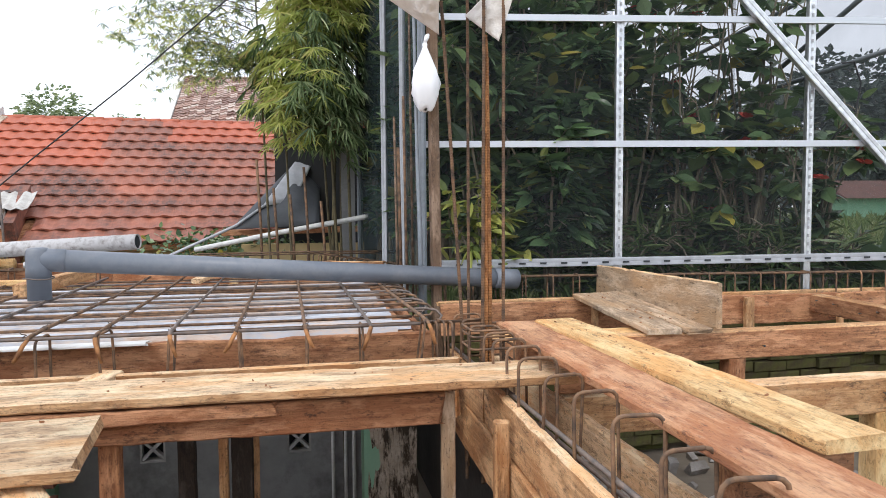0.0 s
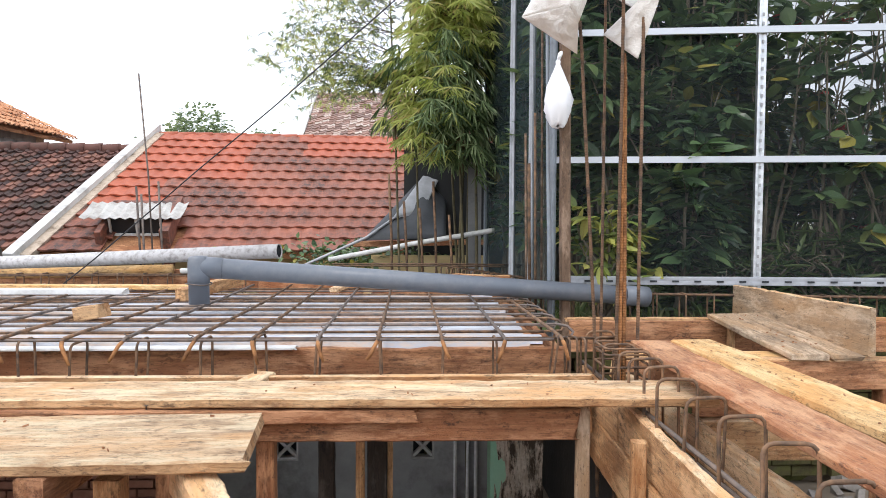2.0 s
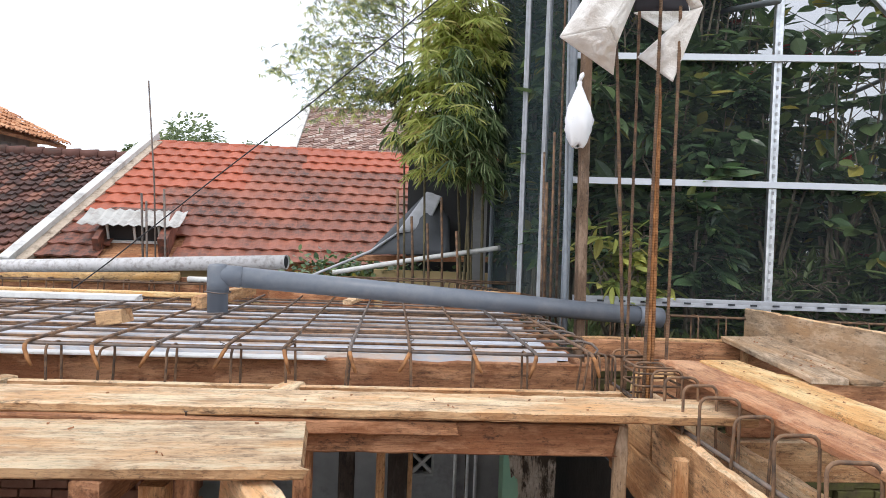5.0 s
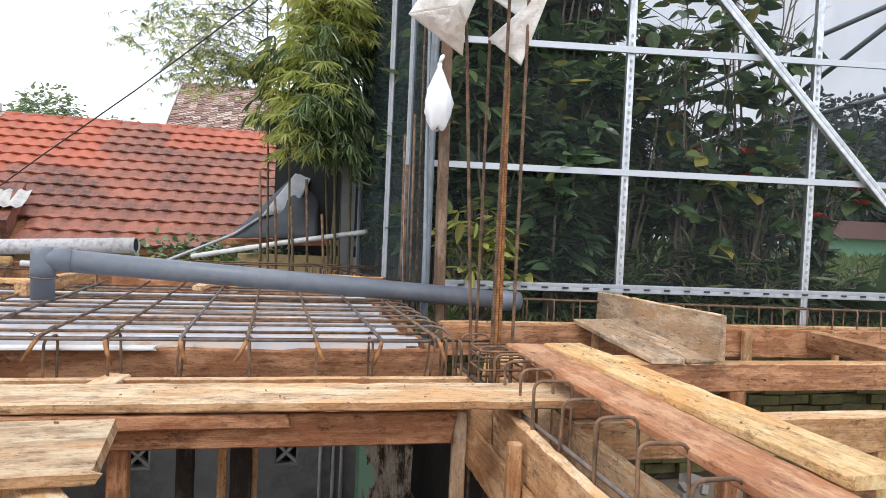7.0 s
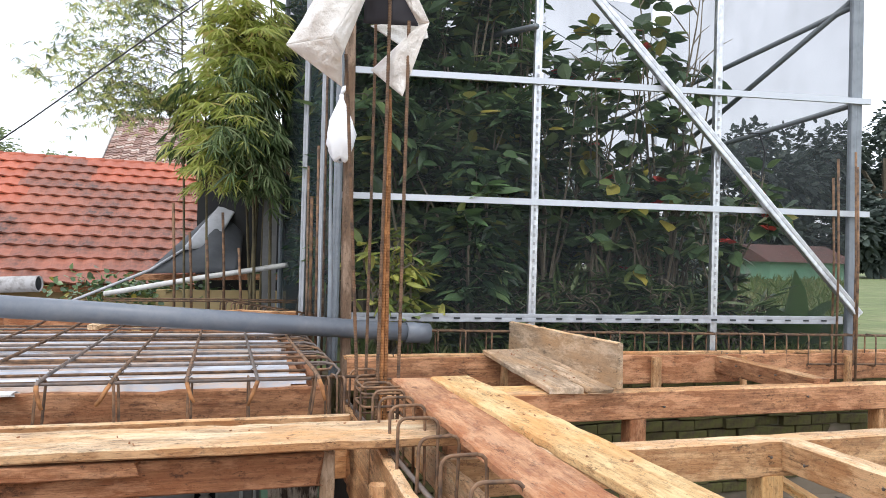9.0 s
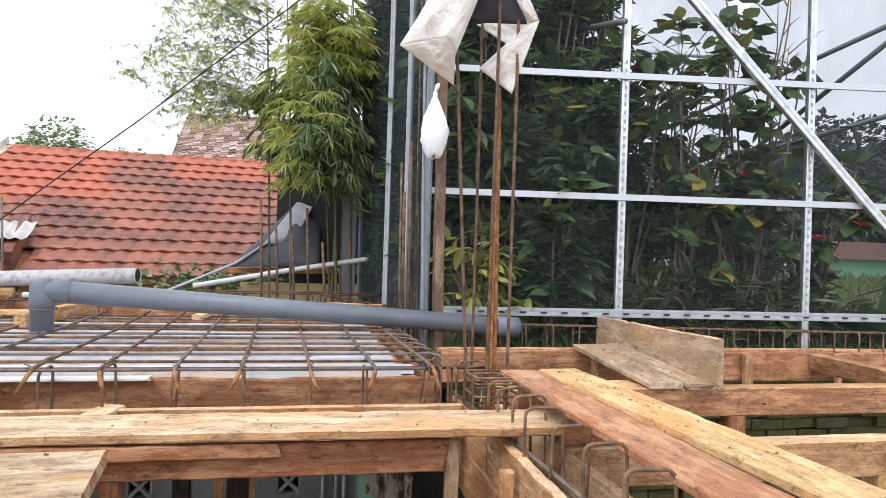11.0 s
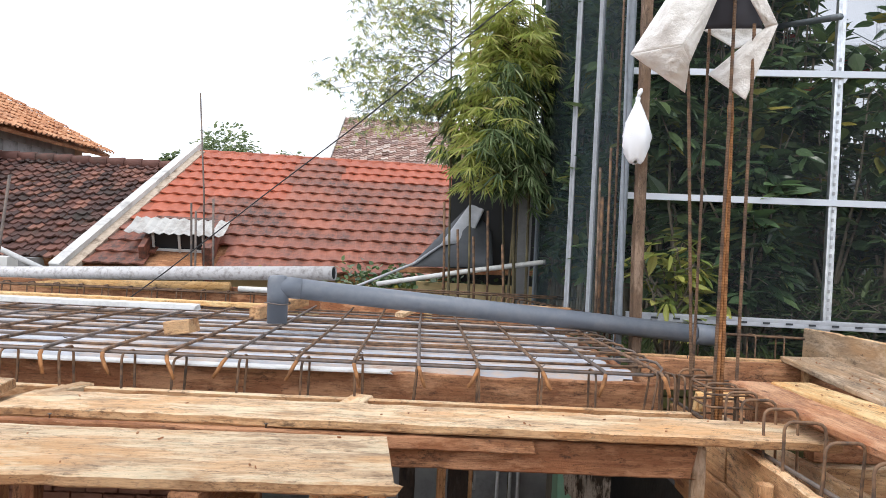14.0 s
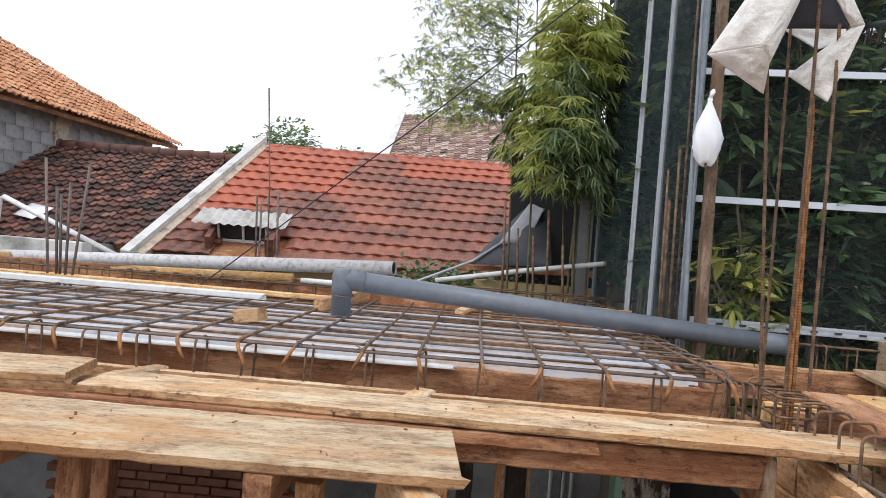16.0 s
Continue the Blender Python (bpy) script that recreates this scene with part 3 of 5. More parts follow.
for q in wide.data.vertices:   # its end is sawn askew
    if q.co.x > 1.5:
        q.co.x -= 0.09 * q.co.y
board("bearer", -1.10, -0.62, -0.056, -0.78, -1.25, -0.10, 0.07, 0.09, WOOD_PALE, "pale timber bearer under the wide board", 29, category="bearer")
for k, u in enumerate((-1.36, -2.0, -2.6)):
    board("bearer", u, -0.775, -0.056, u + 0.02, -0.29, -0.056, 0.06, 0.07, WOOD_BROWN, "short brown timber stub carrying the wide board", 30 + 4 * k, category="bearer")
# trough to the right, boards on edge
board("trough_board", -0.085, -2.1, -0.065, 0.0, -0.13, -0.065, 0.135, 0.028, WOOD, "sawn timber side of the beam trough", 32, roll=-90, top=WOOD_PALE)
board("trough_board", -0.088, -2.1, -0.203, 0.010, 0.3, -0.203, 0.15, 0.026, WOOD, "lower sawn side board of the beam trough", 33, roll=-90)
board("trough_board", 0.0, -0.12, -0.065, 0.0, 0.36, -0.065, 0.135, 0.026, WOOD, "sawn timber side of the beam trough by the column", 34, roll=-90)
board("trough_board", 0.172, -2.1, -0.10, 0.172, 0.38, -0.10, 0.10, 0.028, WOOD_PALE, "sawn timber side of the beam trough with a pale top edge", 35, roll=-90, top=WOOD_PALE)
board("trough_floor", 0.095, -2.1, -0.34, 0.095, 0.38, -0.30, 0.18, 0.024, WOOD_BROWN, "brown timber bottom of the beam trough", 36)
for k, (u, v) in enumerate(((-0.048, -0.45), (-0.072, -1.0))):
    board("batten", u, v, -0.42, u + 0.004, v + 0.012, -0.095, 0.038, 0.026, WOOD, "upright timber batten on the trough side", 40 + k, category="batten", roll=90)
board("batten", -0.142, -0.255, -0.9, -0.140, -0.255, -0.055, 0.038, 0.026, WOOD_GREY, "upright timber batten at the formwork corner", 43, category="batten", roll=90)

# planks over the right trough
board("red_plank", 0.17, -1.75, 0.048, 0.20, 0.16, 0.058, 0.145, 0.022, WOOD_RED, "long reddish plank laid along the beam trough", 45, category="plank")
board("yellow_plank", 0.335, -1.18, 0.066, 0.315, 0.13, 0.066, 0.135, 0.024, WOOD_YELLOW, "long yellow plank laid beside the reddish one", 46, category="plank")

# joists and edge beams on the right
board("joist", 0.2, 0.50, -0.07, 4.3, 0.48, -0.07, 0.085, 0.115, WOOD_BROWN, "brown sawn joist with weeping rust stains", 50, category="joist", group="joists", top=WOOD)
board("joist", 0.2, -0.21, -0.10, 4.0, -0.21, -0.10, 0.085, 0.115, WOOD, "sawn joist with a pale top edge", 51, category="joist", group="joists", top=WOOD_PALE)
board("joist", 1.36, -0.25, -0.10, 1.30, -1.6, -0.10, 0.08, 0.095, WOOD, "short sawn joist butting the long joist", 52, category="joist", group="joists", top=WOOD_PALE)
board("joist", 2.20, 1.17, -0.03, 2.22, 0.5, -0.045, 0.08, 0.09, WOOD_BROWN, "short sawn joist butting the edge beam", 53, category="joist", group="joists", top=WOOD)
board("joist", 0.2, 0.62, -0.075, 1.0, 0.6, -0.072, 0.1, 0.10, WOOD_YELLOW, "pale sawn joist stub", 54, category="joist", group="joists")
board("edge_board", 0.15, 1.2, -0.018, 4.6, 1.24, -0.04, 0.15, 0.030, WOOD_BROWN, "reddish brown edge board of the far formwork", 55, roll=-90)
board("edge_board", 0.15, 1.24, -0.01, 4.6, 1.28, -0.03, 0.04, 0.02, WOOD, "pale top rail along the far formwork", 56)
for k, (u, w) in enumerate(((0.92, 0.03), (1.78, 0.05), (2.33, 0.03), (3.05, 0.04), (3.6, 0.03))):
    board("cleat", u, 1.165, -0.20, u, 1.168, -0.022 - 0.005 * u, w, 0.03, WOOD, "upright timber cleat on the far edge board", 60 + k, category="cleat", roll=90, rough=0.001, chip=0.004)
for k, (u, v, zt, w, mt) in enumerate(((1.24, 0.49, -0.185, 0.075, WOOD_BROWN), (2.55, 0.49, -0.185, 0.07, WOOD), (1.29, -0.215, -0.215, 0.08, WOOD_YELLOW), (2.6, -0.21, -0.215, 0.07, WOOD),
                                     (3.4, 0.49, -0.185, 0.08, WOOD))):
    board("prop", u, v + w / 2, PIT, u, v + w / 2, zt, w, w, mt, "upright sawn timber prop under a joist", 70 + k, category="prop", group="props", rough=0.002, chip=0.001)
board("brace", 1.4, -0.1, -0.24, 1.75, -0.5, -0.5, 0.06, 0.03, WOOD_YELLOW, "slanting timber brace under the joist", 77, category="brace")
board("brace", 0.35, -0.35, -0.28, 0.62, -0.95, -0.52, 0.07, 0.04, WOOD_BROWN, "slanting timber brace beside the trough", 78, category="brace")
board("packing_block", 0.22, 0.22, -0.0, 0.42, 0.22, -0.0, 0.06, 0.10, WOOD_BROWN, "timber packing under the planks", 79, category="block")
board("packing_block", 0.2, -0.2, 0.024, 0.42, -0.2, 0.026, 0.06, 0.12, WOOD_BROWN, "timber packing under the planks", 80, category="block")
board("packing_block", 0.2, -1.05, 0.024, 0.42, -1.05, 0.026, 0.06, 0.12, WOOD_BROWN, "timber packing under the planks", 81, category="block")

# the L of two boards: one flat, one on edge
board("flat_board", 0.90, 1.20, 0.014, 0.905, 0.44, -0.044, 0.15, 0.024, WOOD_GREY, "flat grey weathered scaffold board", 85, category="board")
board("flat_board", 1.02, 1.20, 0.016, 1.045, 0.42, -0.045, 0.11, 0.024, WOOD_GREY, "flat grey weathered scaffold board beside another", 86, category="board")
board("standing_board", 1.09, 1.45, 0.132, 1.125, 0.395, 0.138, 0.185, 0.026, WOOD_GREY, "grey weathered board standing on its edge", 87, roll=-90, category="board", top=WOOD_PALE)

# ---- timbers and rails at the back of the slab ----
board("back_board", -1.5, 2.10, 0.155, 0.0, 2.14, 0.13, 0.15, 0.03, WOOD_BROWN, "brown edge board at the back of the slab", 90, roll=-90, top=WOOD)
board("back_board", -4.5, 2.75, 0.11, -1.6, 2.80, 0.12, 0.16, 0.03, WOOD_BROWN, "brown edge board behind the rebar", 91, roll=-90)
board("long_timber", -1.70, 1.26, 0.125, -1.56, 1.87, 0.15, 0.05, 0.06, WOOD, "sawn timber lying across the slab edge", 92, category="timber")
board("long_timber", -4.4, 1.80, 0.095, -1.75, 1.75, 0.10, 0.07, 0.025, WOOD_YELLOW, "thin orange batten lying on the rebar", 93, category="timber")
board("upright_cleat", -0.86, 2.05, 0.02, -0.86, 2.07, 0.15, 0.05, 0.025, WOOD_YELLOW, "short pale cleat on the back board", 94, roll=90, category="cleat")
board("short_batten", -1.02, 1.70, 0.09, -0.80, 2.06, 0.16, 0.055, 0.025, WOOD_PALE, "short pale batten leaning on the back board", 95, category="batten")
board("wood_block", -1.875, 0.60, 0.118, -1.775, 0.580, 0.134, 0.075, 0.052, WOOD, "small sawn block of orange wood on the rebar", 96, rough=0.001, category="block")
board("plastic_strip", -4.2, 1.52, 0.108, -2.03, 1.47, 0.108, 0.06, 0.03, PVC_WHITE, "long white plastic strip lying on the rebar", 97, category="plastic strip", rough=0.001)

# ---- pipes ----
grey_pipe = thing("drain_pipe", None, "long grey plastic drain pipe with an elbow, propped on the rebar", "pipe")
E0, E1 = Vector((-1.06, 2.99, 0.247)), Vector((1.08, 3.48, 0.075))
part("pipe", hollow_pipe(E0 + (E1 - E0) * 0.04, E1, 0.046, 0.004), PVC_GREY, grey_pipe)
d = (E1 - E0).normalized()
part("socket", hollow_pipe(E1 - d * 0.10, E1 + d * 0.03, 0.052, 0.005), PVC_GREY, grey_pipe)
down = Vector((0.03, -0.05, -1)).normalized()
knee = E0 + d * 0.05
part("elbow", tube([knee - down * z for z in (0.050, 0.047, 0.036, 0.015, -0.03, -0.075, -0.076, -0.165)], [0.020, 0.038, 0.045, 0.047, 0.048, 0.048, 0.045, 0.045], 20), PVC_GREY, grey_pipe, "grey elbow bent down")
part("socket", tube([knee - d * 0.03, knee - d * 0.012, knee + d * 0.02, knee + d * 0.10, knee + d * 0.101], [0.03, 0.044, 0.0475, 0.048, 0.046], 20), PVC_GREY, grey_pipe)
ring = [E0 + d * 0.05 + down * 0.075 + Vector((math.cos(a), math.sin(a), 0.05 * math.sin(2 * a))) * 0.056 for a in [k * math.pi / 8 for k in range(17)]]
part("tie_wire", tube(ring, 0.003, 5), REBAR_GREY, grey_pipe)
old_pipe = thing("old_pipe", None, "old scuffed white pipe lying behind the slab", "pipe")
A0, A1 = P(-1.53, 2.95, 0.235), P(-7.06, 4.47, -0.075)
part("pipe", hollow_pipe(A0, A1, 0.052, 0.007), PIPE_OLD, old_pipe)
# solid dark plug paints the shade inside the open pipe end
part("bore", tube([A0.lerp(A1, 0.0015), A0.lerp(A1, 0.07)], 0.0448, 20), RECESS_SHADE, old_pipe)
solo("bamboo_pole", tube([P(-5.2, 2.80, 0.02), P(-4.0, 2.78, 0.06), P(-2.20, 2.72, 0.120)], [0.034, 0.036, 0.034], 12), BAMBOO_DRY, "dry bamboo pole under the old pipe", "pole")
solo("bamboo_pole", tube([P(-6.0, 3.0, 0.02), P(-4.4, 2.98, 0.085)], 0.045, 12), BAMBOO_DRY, "dry bamboo pole pushed into the old pipe", "pole")
solo("thin_pipe", tube([P(-2.12, 2.64, 0.115), P(-1.80, 2.56, 0.12)], 0.018, 10), PVC_WHITE, "short white plastic pipe lying by the bamboo pole", "pipe")
solo("thin_pipe", tube([(-0.9, 5.75, 0.13), (-0.2, 5.6, 0.27), (0.44, 5.4, 0.385)], 0.02, 10), PVC_WHITE, "slanting thin white plastic pipe", "pipe")
solo("thin_pipe", tube([(-4.76, 5.6, -2.9), (-4.75, 5.6, 0.30), (-4.73, 5.6, 0.53), (-4.70, 5.6, 0.55), (-3.6, 5.6, 0.11)], 0.022, 10), PVC_WHITE, "bent thin white plastic pipe by the far wall", "pipe")

# ---- the column of starter bars, its sack, the wooden post and its bag ----
column = thing("column_bars", BF, "tall rusty column starter bars tied into a cage", "rebar column")
bars = [((0.040, 0.24, -0.5), (0.018, 0.23, 0.12), (-0.040, 0.22, 1.05), (-0.047, 0.22, 1.13), REBAR, 0.0058),
        ((0.074, 0.36, -0.5), (0.078, 0.36, 0.12), (0.082, 0.37, 1.05), (0.080, 0.37, 1.40), REBAR, 0.0054),
        ((0.080, 0.18, -0.5), (0.082, 0.18, 0.14), (0.089, 0.18, 0.93), (0.090, 0.18, 1.9), REBAR, 0.0058),
        ((0.113, 0.19, -0.5), (0.111, 0.19, 0.14), (0.102, 0.19, 0.93), (0.100, 0.20, 1.02), REBAR_ORANGE, 0.0068),
        ((0.096, 0.19, -0.5), (0.097, 0.19, 0.14), (0.096, 0.19, 0.85), (0.095, 0.20, 0.98), REBAR_ORANGE, 0.0062),
        ((0.146, 0.16, -0.5), (0.148, 0.16, 0.14), (0.153, 0.165, 1.03), (0.154, 0.17, 1.25), REBAR, 0.0058)]
for *pts, mt, r in bars:
    ribbed, radii = [], []
    for a, b in zip(pts[:-1], pts[1:]):
        n = max(2, int((Vector(b) - Vector(a)).length / 0.0046))
        for k in range(n):
            ribbed.append(Vector(a).lerp(Vector(b), k / n))
            radii.append(r * (1.12 if len(ribbed) % 2 else 0.92))
    part("bar", tube(ribbed, radii, 8, smooth=False), mt, column)
tie = stirrup(0.15, 0.15, 0.004, 0.015)
for z in (-0.35, -0.2, -0.06, -0.01, 0.03, 0.05):
    part("tie", tie, REBAR, column, m=Matrix.Translation((0.085, 0.19, z)) @ Matrix.Rotation(radians(-90), 4, "X"))


def cloth(corner_pts, n, sag, seed, thick=0.0012):
    """A draped four-cornered cloth with folds."""
    a, b, c, e = [Vector(p) for p in corner_pts]
    nrm = (b - a).cross(e - a).normalized()
    vs = []
    for side in (0, 1):
        for j in range(n + 1):
            for i in range(n + 1):
                s, t = i / n, j / n
                p = a.lerp(b, s).lerp(e.lerp(c, s), t)
                hold = min(1.0, 5 * s, 5 * (1 - s), 5 * t, 5 * (1 - t))   # seams stay closed
                folds = 0.30 * math.sin(7 * s + 4 * t + seed) + 0.16 * math.sin(17 * t - 9 * s + seed) + 0.9 * noise.noise((4 * s + seed, 4 * t, seed)) + 0.4 * noise.noise((13 * s, 11 * t + seed, seed))
                w = sag * math.sin(math.pi * s) * math.sin(math.pi * t) + hold * min(abs(sag), 0.02) * 0.6 * folds
                vs.append(p + nrm * (w + side * thick))
    fs, m = [], (n + 1) ** 2
    for j in range(n):
        for i in range(n):
            k = j * (n + 1) + i
            fs.append((k, k + 1, k + n + 2, k + n + 1))
            fs.append((m + k, m + k + n + 1, m + k + n + 2, m + k + 1))
    rim = [i for i in range(n + 1)] + [(j + 1) * (n + 1) - 1 for j in range(1, n + 1)] + [n * (n + 1) + i for i in range(n - 1, -1, -1)] + [j * (n + 1) for j in range(n - 1, 0, -1)]
    for k, i in enumerate(rim):
        j2 = rim[(k + 1) % len(rim)]
        fs.append((j2, i, i + m, j2 + m))
    return mesh_of(vs, fs, True)


sack = thing("cement_sack", None, "torn white woven sack pulled over the column bars", "sack")
tip, low_tip, fold, bar_top = (0.345, 2.26, 1.137), (0.529, 2.24, 1.009), (0.519, 2.17, 1.093), (0.485, 2.14, 1.140)
edge_up, out_up = (0.588, 2.13, 1.325), (0.490, 2.27, 1.385)
part("left_flap", cloth([tip, low_tip, fold, bar_top], 18, 0.012, 1.0), SACK, sack)
part("left_cheek", cloth([tip, bar_top, edge_up, out_up], 30, 0.055, 1.9), SACK, sack)
part("left_fold", cloth([bar_top, fold, (0.606, 2.16, 1.33), edge_up], 10, 0.006, 2.2), SACK, sack)
part("crown", cloth([out_up, edge_up, (0.66, 2.20, 1.56), (0.60, 2.26, 1.56)], 12, 0.012, 1.2), SACK, sack)
part("right_flap", cloth([(0.634, 2.34, 1.099), (0.730, 2.24, 0.993), (0.805, 2.19, 1.234), (0.776, 2.22, 1.232)], 24, 0.024, 3.0), SACK, sack)
part("right_side", cloth([(0.776, 2.22, 1.232), (0.805, 2.19, 1.234), (0.744, 2.19, 1.354), (0.720, 2.21, 1.317)], 14, 0.012, 3.6), SACK, sack)
part("right_crown", cloth([(0.720, 2.21, 1.317), (0.744, 2.19, 1.354), (0.70, 2.22, 1.56), (0.66, 2.20, 1.56)], 12, 0.010, 4.1), SACK, sack)
part("back_flap", cloth([(0.640, 2.44, 1.285), (0.751, 2.42, 1.215), (0.850, 2.42, 1.255), (0.840, 2.44, 1.330)], 12, -0.012, 4.6), SACK, sack)
part("inner_lining", cloth([(0.595, 2.27, 1.236), (0.779, 2.25, 1.238), (0.73, 2.26, 1.54), (0.61, 2.27, 1.54)], 16, 0.022, 5.0), SACK_DARK, sack, "dark inside of the sack")

post = solo("wood_post", plank(3.2, 0.066, 0.045, 120, 0.003), WOOD_POST, "upright weathered timber post tied with wire", "post", lay((0.665, 3.43, -0.3), (0.63, 3.43, 2.9), 90))
solo("pvc_conduit", tube([(0.606, 3.42, -0.1), (0.602, 3.43, 0.35), (0.594, 3.45, 0.7), (0.582, 3.47, 1.6), (0.58, 3.48, 2.8)], [0.013, 0.012, 0.009, 0.008, 0.008], 10), GALV_SIDE, "thin pale conduit beside the wooden post", "conduit")
for k, (x, y, top, r) in enumerate(((0.545, 3.48, 1.0, 0.007), (0.575, 3.50, 2.8, 0.006), (0.52, 3.52, 0.75, 0.009), (0.675, 3.47, 0.62, 0.008), (0.70, 3.46, 0.5, 0.006), (0.50, 3.50, 0.9, 0.006))):
    solo("stake", tube([(x, y, -0.2), (x - 0.01, y, top * 0.5), (x - 0.015, y, top)], r, 7), WOOD_POST if k % 2 else REBAR, "thin upright stake beside the wooden post", "stake", group="stakes at the post")


def hanging_bag():
    prof = [(0.004, 0.0), (0.012, -0.015), (0.010, -0.03), (0.030, -0.08), (0.055, -0.14), (0.066, -0.20), (0.064, -0.25), (0.052, -0.29), (0.043, -0.315), (0.030, -0.332), (0.010, -0.326)]
    vs, n = [], 32
    for i, (r, z) in enumerate(prof):
        for k in range(n):
            a = 2 * math.pi * k / n
            rr = r * (1 + 0.06 * math.sin(5 * a + z * 20) + (0.03 + 0.07 * max(0.0, -z - 0.24) / 0.1) * math.sin(7 * a - z * 40) + 0.05 * math.sin(14 * a + 3 * math.sin(30 * z)) + 0.16 * noise.noise((3 * math.cos(a), 3 * math.sin(a), 22 * z)))
            vs.append((rr * math.cos(a), rr * 0.8 * math.sin(a), z + 0.008 * math.sin(3 * a) * (i > 5)))
    fs = [(i * n + k, i * n + (k + 1) % n, (i + 1) * n + (k + 1) % n, (i + 1) * n + k) for i in range(len(prof) - 1) for k in range(n)]
    fs += [tuple(range(n)), tuple(range((len(prof) - 1) * n + n - 1, (len(prof) - 1) * n - 1, -1))]
    return mesh_of(vs, fs, True)


bag = thing("plastic_bag", Matrix.Translation((0.625, 3.35, 1.245)), "knotted white plastic bag tied to the wooden post", "bag")
part("bag_body", hanging_bag(), BAG, bag)
part("knot", tube([(0, 0, -0.01), (0.01, 0.0, 0.02), (0.02, 0.03, 0.035), (0.01, 0.06, 0.03)], [0.008, 0.012, 0.007, 0.004], 8), BAG, bag)

# ---- the screen house ----
S_SLOPE = -0.085


def sy(x):
    return 3.67 + S_SLOPE * (x - 1.735)


def channel(a, b, w, depth, up=(0, -1, 0), groove=0.002):
    """A galvanised channel section (open at the back) from a to b."""
    a, b = Vector(a), Vector(b)
    x = (b - a).normalized()
    f = Vector(up) - x * x.dot(Vector(up))
    f.normalize()
    s = x.cross(f)
    t = 0.003
    prof = [(-w / 2, -depth), (-w / 2, 0), (-w / 2 + 0.006, groove), (-0.004, 0), (0, -groove), (0.004, 0), (w / 2 - 0.006, groove), (w / 2, 0), (w / 2, -depth), (w / 2 - t, -depth), (w / 2 - t, -t), (-w / 2 + t, -t), (-w / 2 + t, -depth)]
    n = len(prof)
    vs = [p + s * q + f * r for p in (a, b) for q, r in prof]
    return mesh_of(vs, [(i, (i + 1) % n, n + (i + 1) % n, n + i) for i in range(n)] + [tuple(range(n - 1, -1, -1)), tuple(range(n, 2 * n))])


house = thing("screen_house", None, "tall screen house of galvanised steel rails with dark insect net", "screen house")
for x in (1.735, 2.815, 3.70):
    w = 0.042 if x < 3.5 else 0.075
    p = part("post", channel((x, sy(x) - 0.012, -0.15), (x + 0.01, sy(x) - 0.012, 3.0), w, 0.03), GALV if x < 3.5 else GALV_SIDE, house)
    if x < 3.5:
        for k in range(38):
            z = 0.18 + 0.047 * k
            part("slot", box(-0.005, 0.005, -0.002, 0.001, -0.009, 0.009), SLOT, p, m=Matrix.Translation((x + 0.001 + 0.0032 * (z + 0.15), sy(x) - 0.0145, z))) if k < 30 else None
for z, x0 in ((0.785, 0.66), (1.46, 0.66), (2.15, 0.66), (2.85, 0.66)):
    part("rail", channel((x0, sy(x0) - 0.035, z), (3.78, sy(3.78) - 0.035, z + 0.004), 0.034, 0.02, groove=0.0), GALV_FLAT, house)
base = part("base_rail", channel((0.70, sy(0.7) - 0.03, 0.135), (3.62, sy(3.62) - 0.03, 0.155), 0.044, 0.03, groove=0.0008), GALV_RAIL, house)
# dark plates paint the shaded slots of the base rail
for k in range(24):
    x = 0.85 + 0.115 * k
    part("slot", box(-0.018, 0.018, -0.002, 0.001, -0.005, 0.005), RECESS_SHADE, base, m=Matrix.Translation((x, sy(x) - 0.0335, 0.133 + 0.0068 * (x - 0.7))))
part("brace", channel((1.62, sy(1.62) - 0.07, 2.40), (3.70, sy(3.70) - 0.07, 0.19), 0.05, 0.03), GALV, house)
part("net", mesh_of([(0.66, sy(0.66), -0.15), (3.72, sy(3.72), -0.15), (3.72, sy(3.72), 3.0), (0.66, sy(0.66), 3.0)], [(0, 1, 2, 3)]), NET, house, "dark fine insect net")
for (x0, y0), (x1, y1) in (((0.66, 3.70), (0.615, 4.45)), ((0.615, 4.45), (0.530, 4.75)), ((0.530, 4.75), (0.375, 5.65)), ((0.375, 5.65), (0.80, 7.0))):
    part("side_net", mesh_of([(x0, y0, -0.2), (x1, y1, -0.2), (x1, y1, 3.0), (x0, y0, 3.0)], [(0, 1, 2, 3)]), NET_FOLD if y1 > 5 else NET_SIDE, house, "blue-green shade net on the end wall")
part("back_net", mesh_of([(0.80, 7.0, -0.2), (4.3, 7.0, -0.2), (4.3, 7.0, 3.3), (0.80, 7.0, 3.3)], [(0, 1, 2, 3)]), NET_BACK, house, "pale fine insect net at the back")
part("right_net", mesh_of([(3.72, sy(3.72), -0.2), (4.3, 7.0, -0.2), (4.3, 7.0, 3.0), (3.72, sy(3.72), 3.0)], [(0, 1, 2, 3)]), NET_BACK, house)
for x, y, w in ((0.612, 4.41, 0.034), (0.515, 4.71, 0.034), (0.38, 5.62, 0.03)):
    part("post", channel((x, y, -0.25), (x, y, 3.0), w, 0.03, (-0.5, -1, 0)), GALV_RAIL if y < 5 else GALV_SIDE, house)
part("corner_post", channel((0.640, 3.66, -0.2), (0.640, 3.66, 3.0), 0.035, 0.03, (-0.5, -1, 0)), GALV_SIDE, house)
for p0, p1 in (((1.9, 6.4, 2.5), (3.2, 5.2, 3.2)), ((2.2, 5.6, 2.6), (3.9, 6.5, 2.3)), ((2.1, 5.0, 2.9), (3.9, 5.4, 2.1))):
    part("guy_wire", tube([p0, p1], 0.004, 5), GALV_DARK, house)
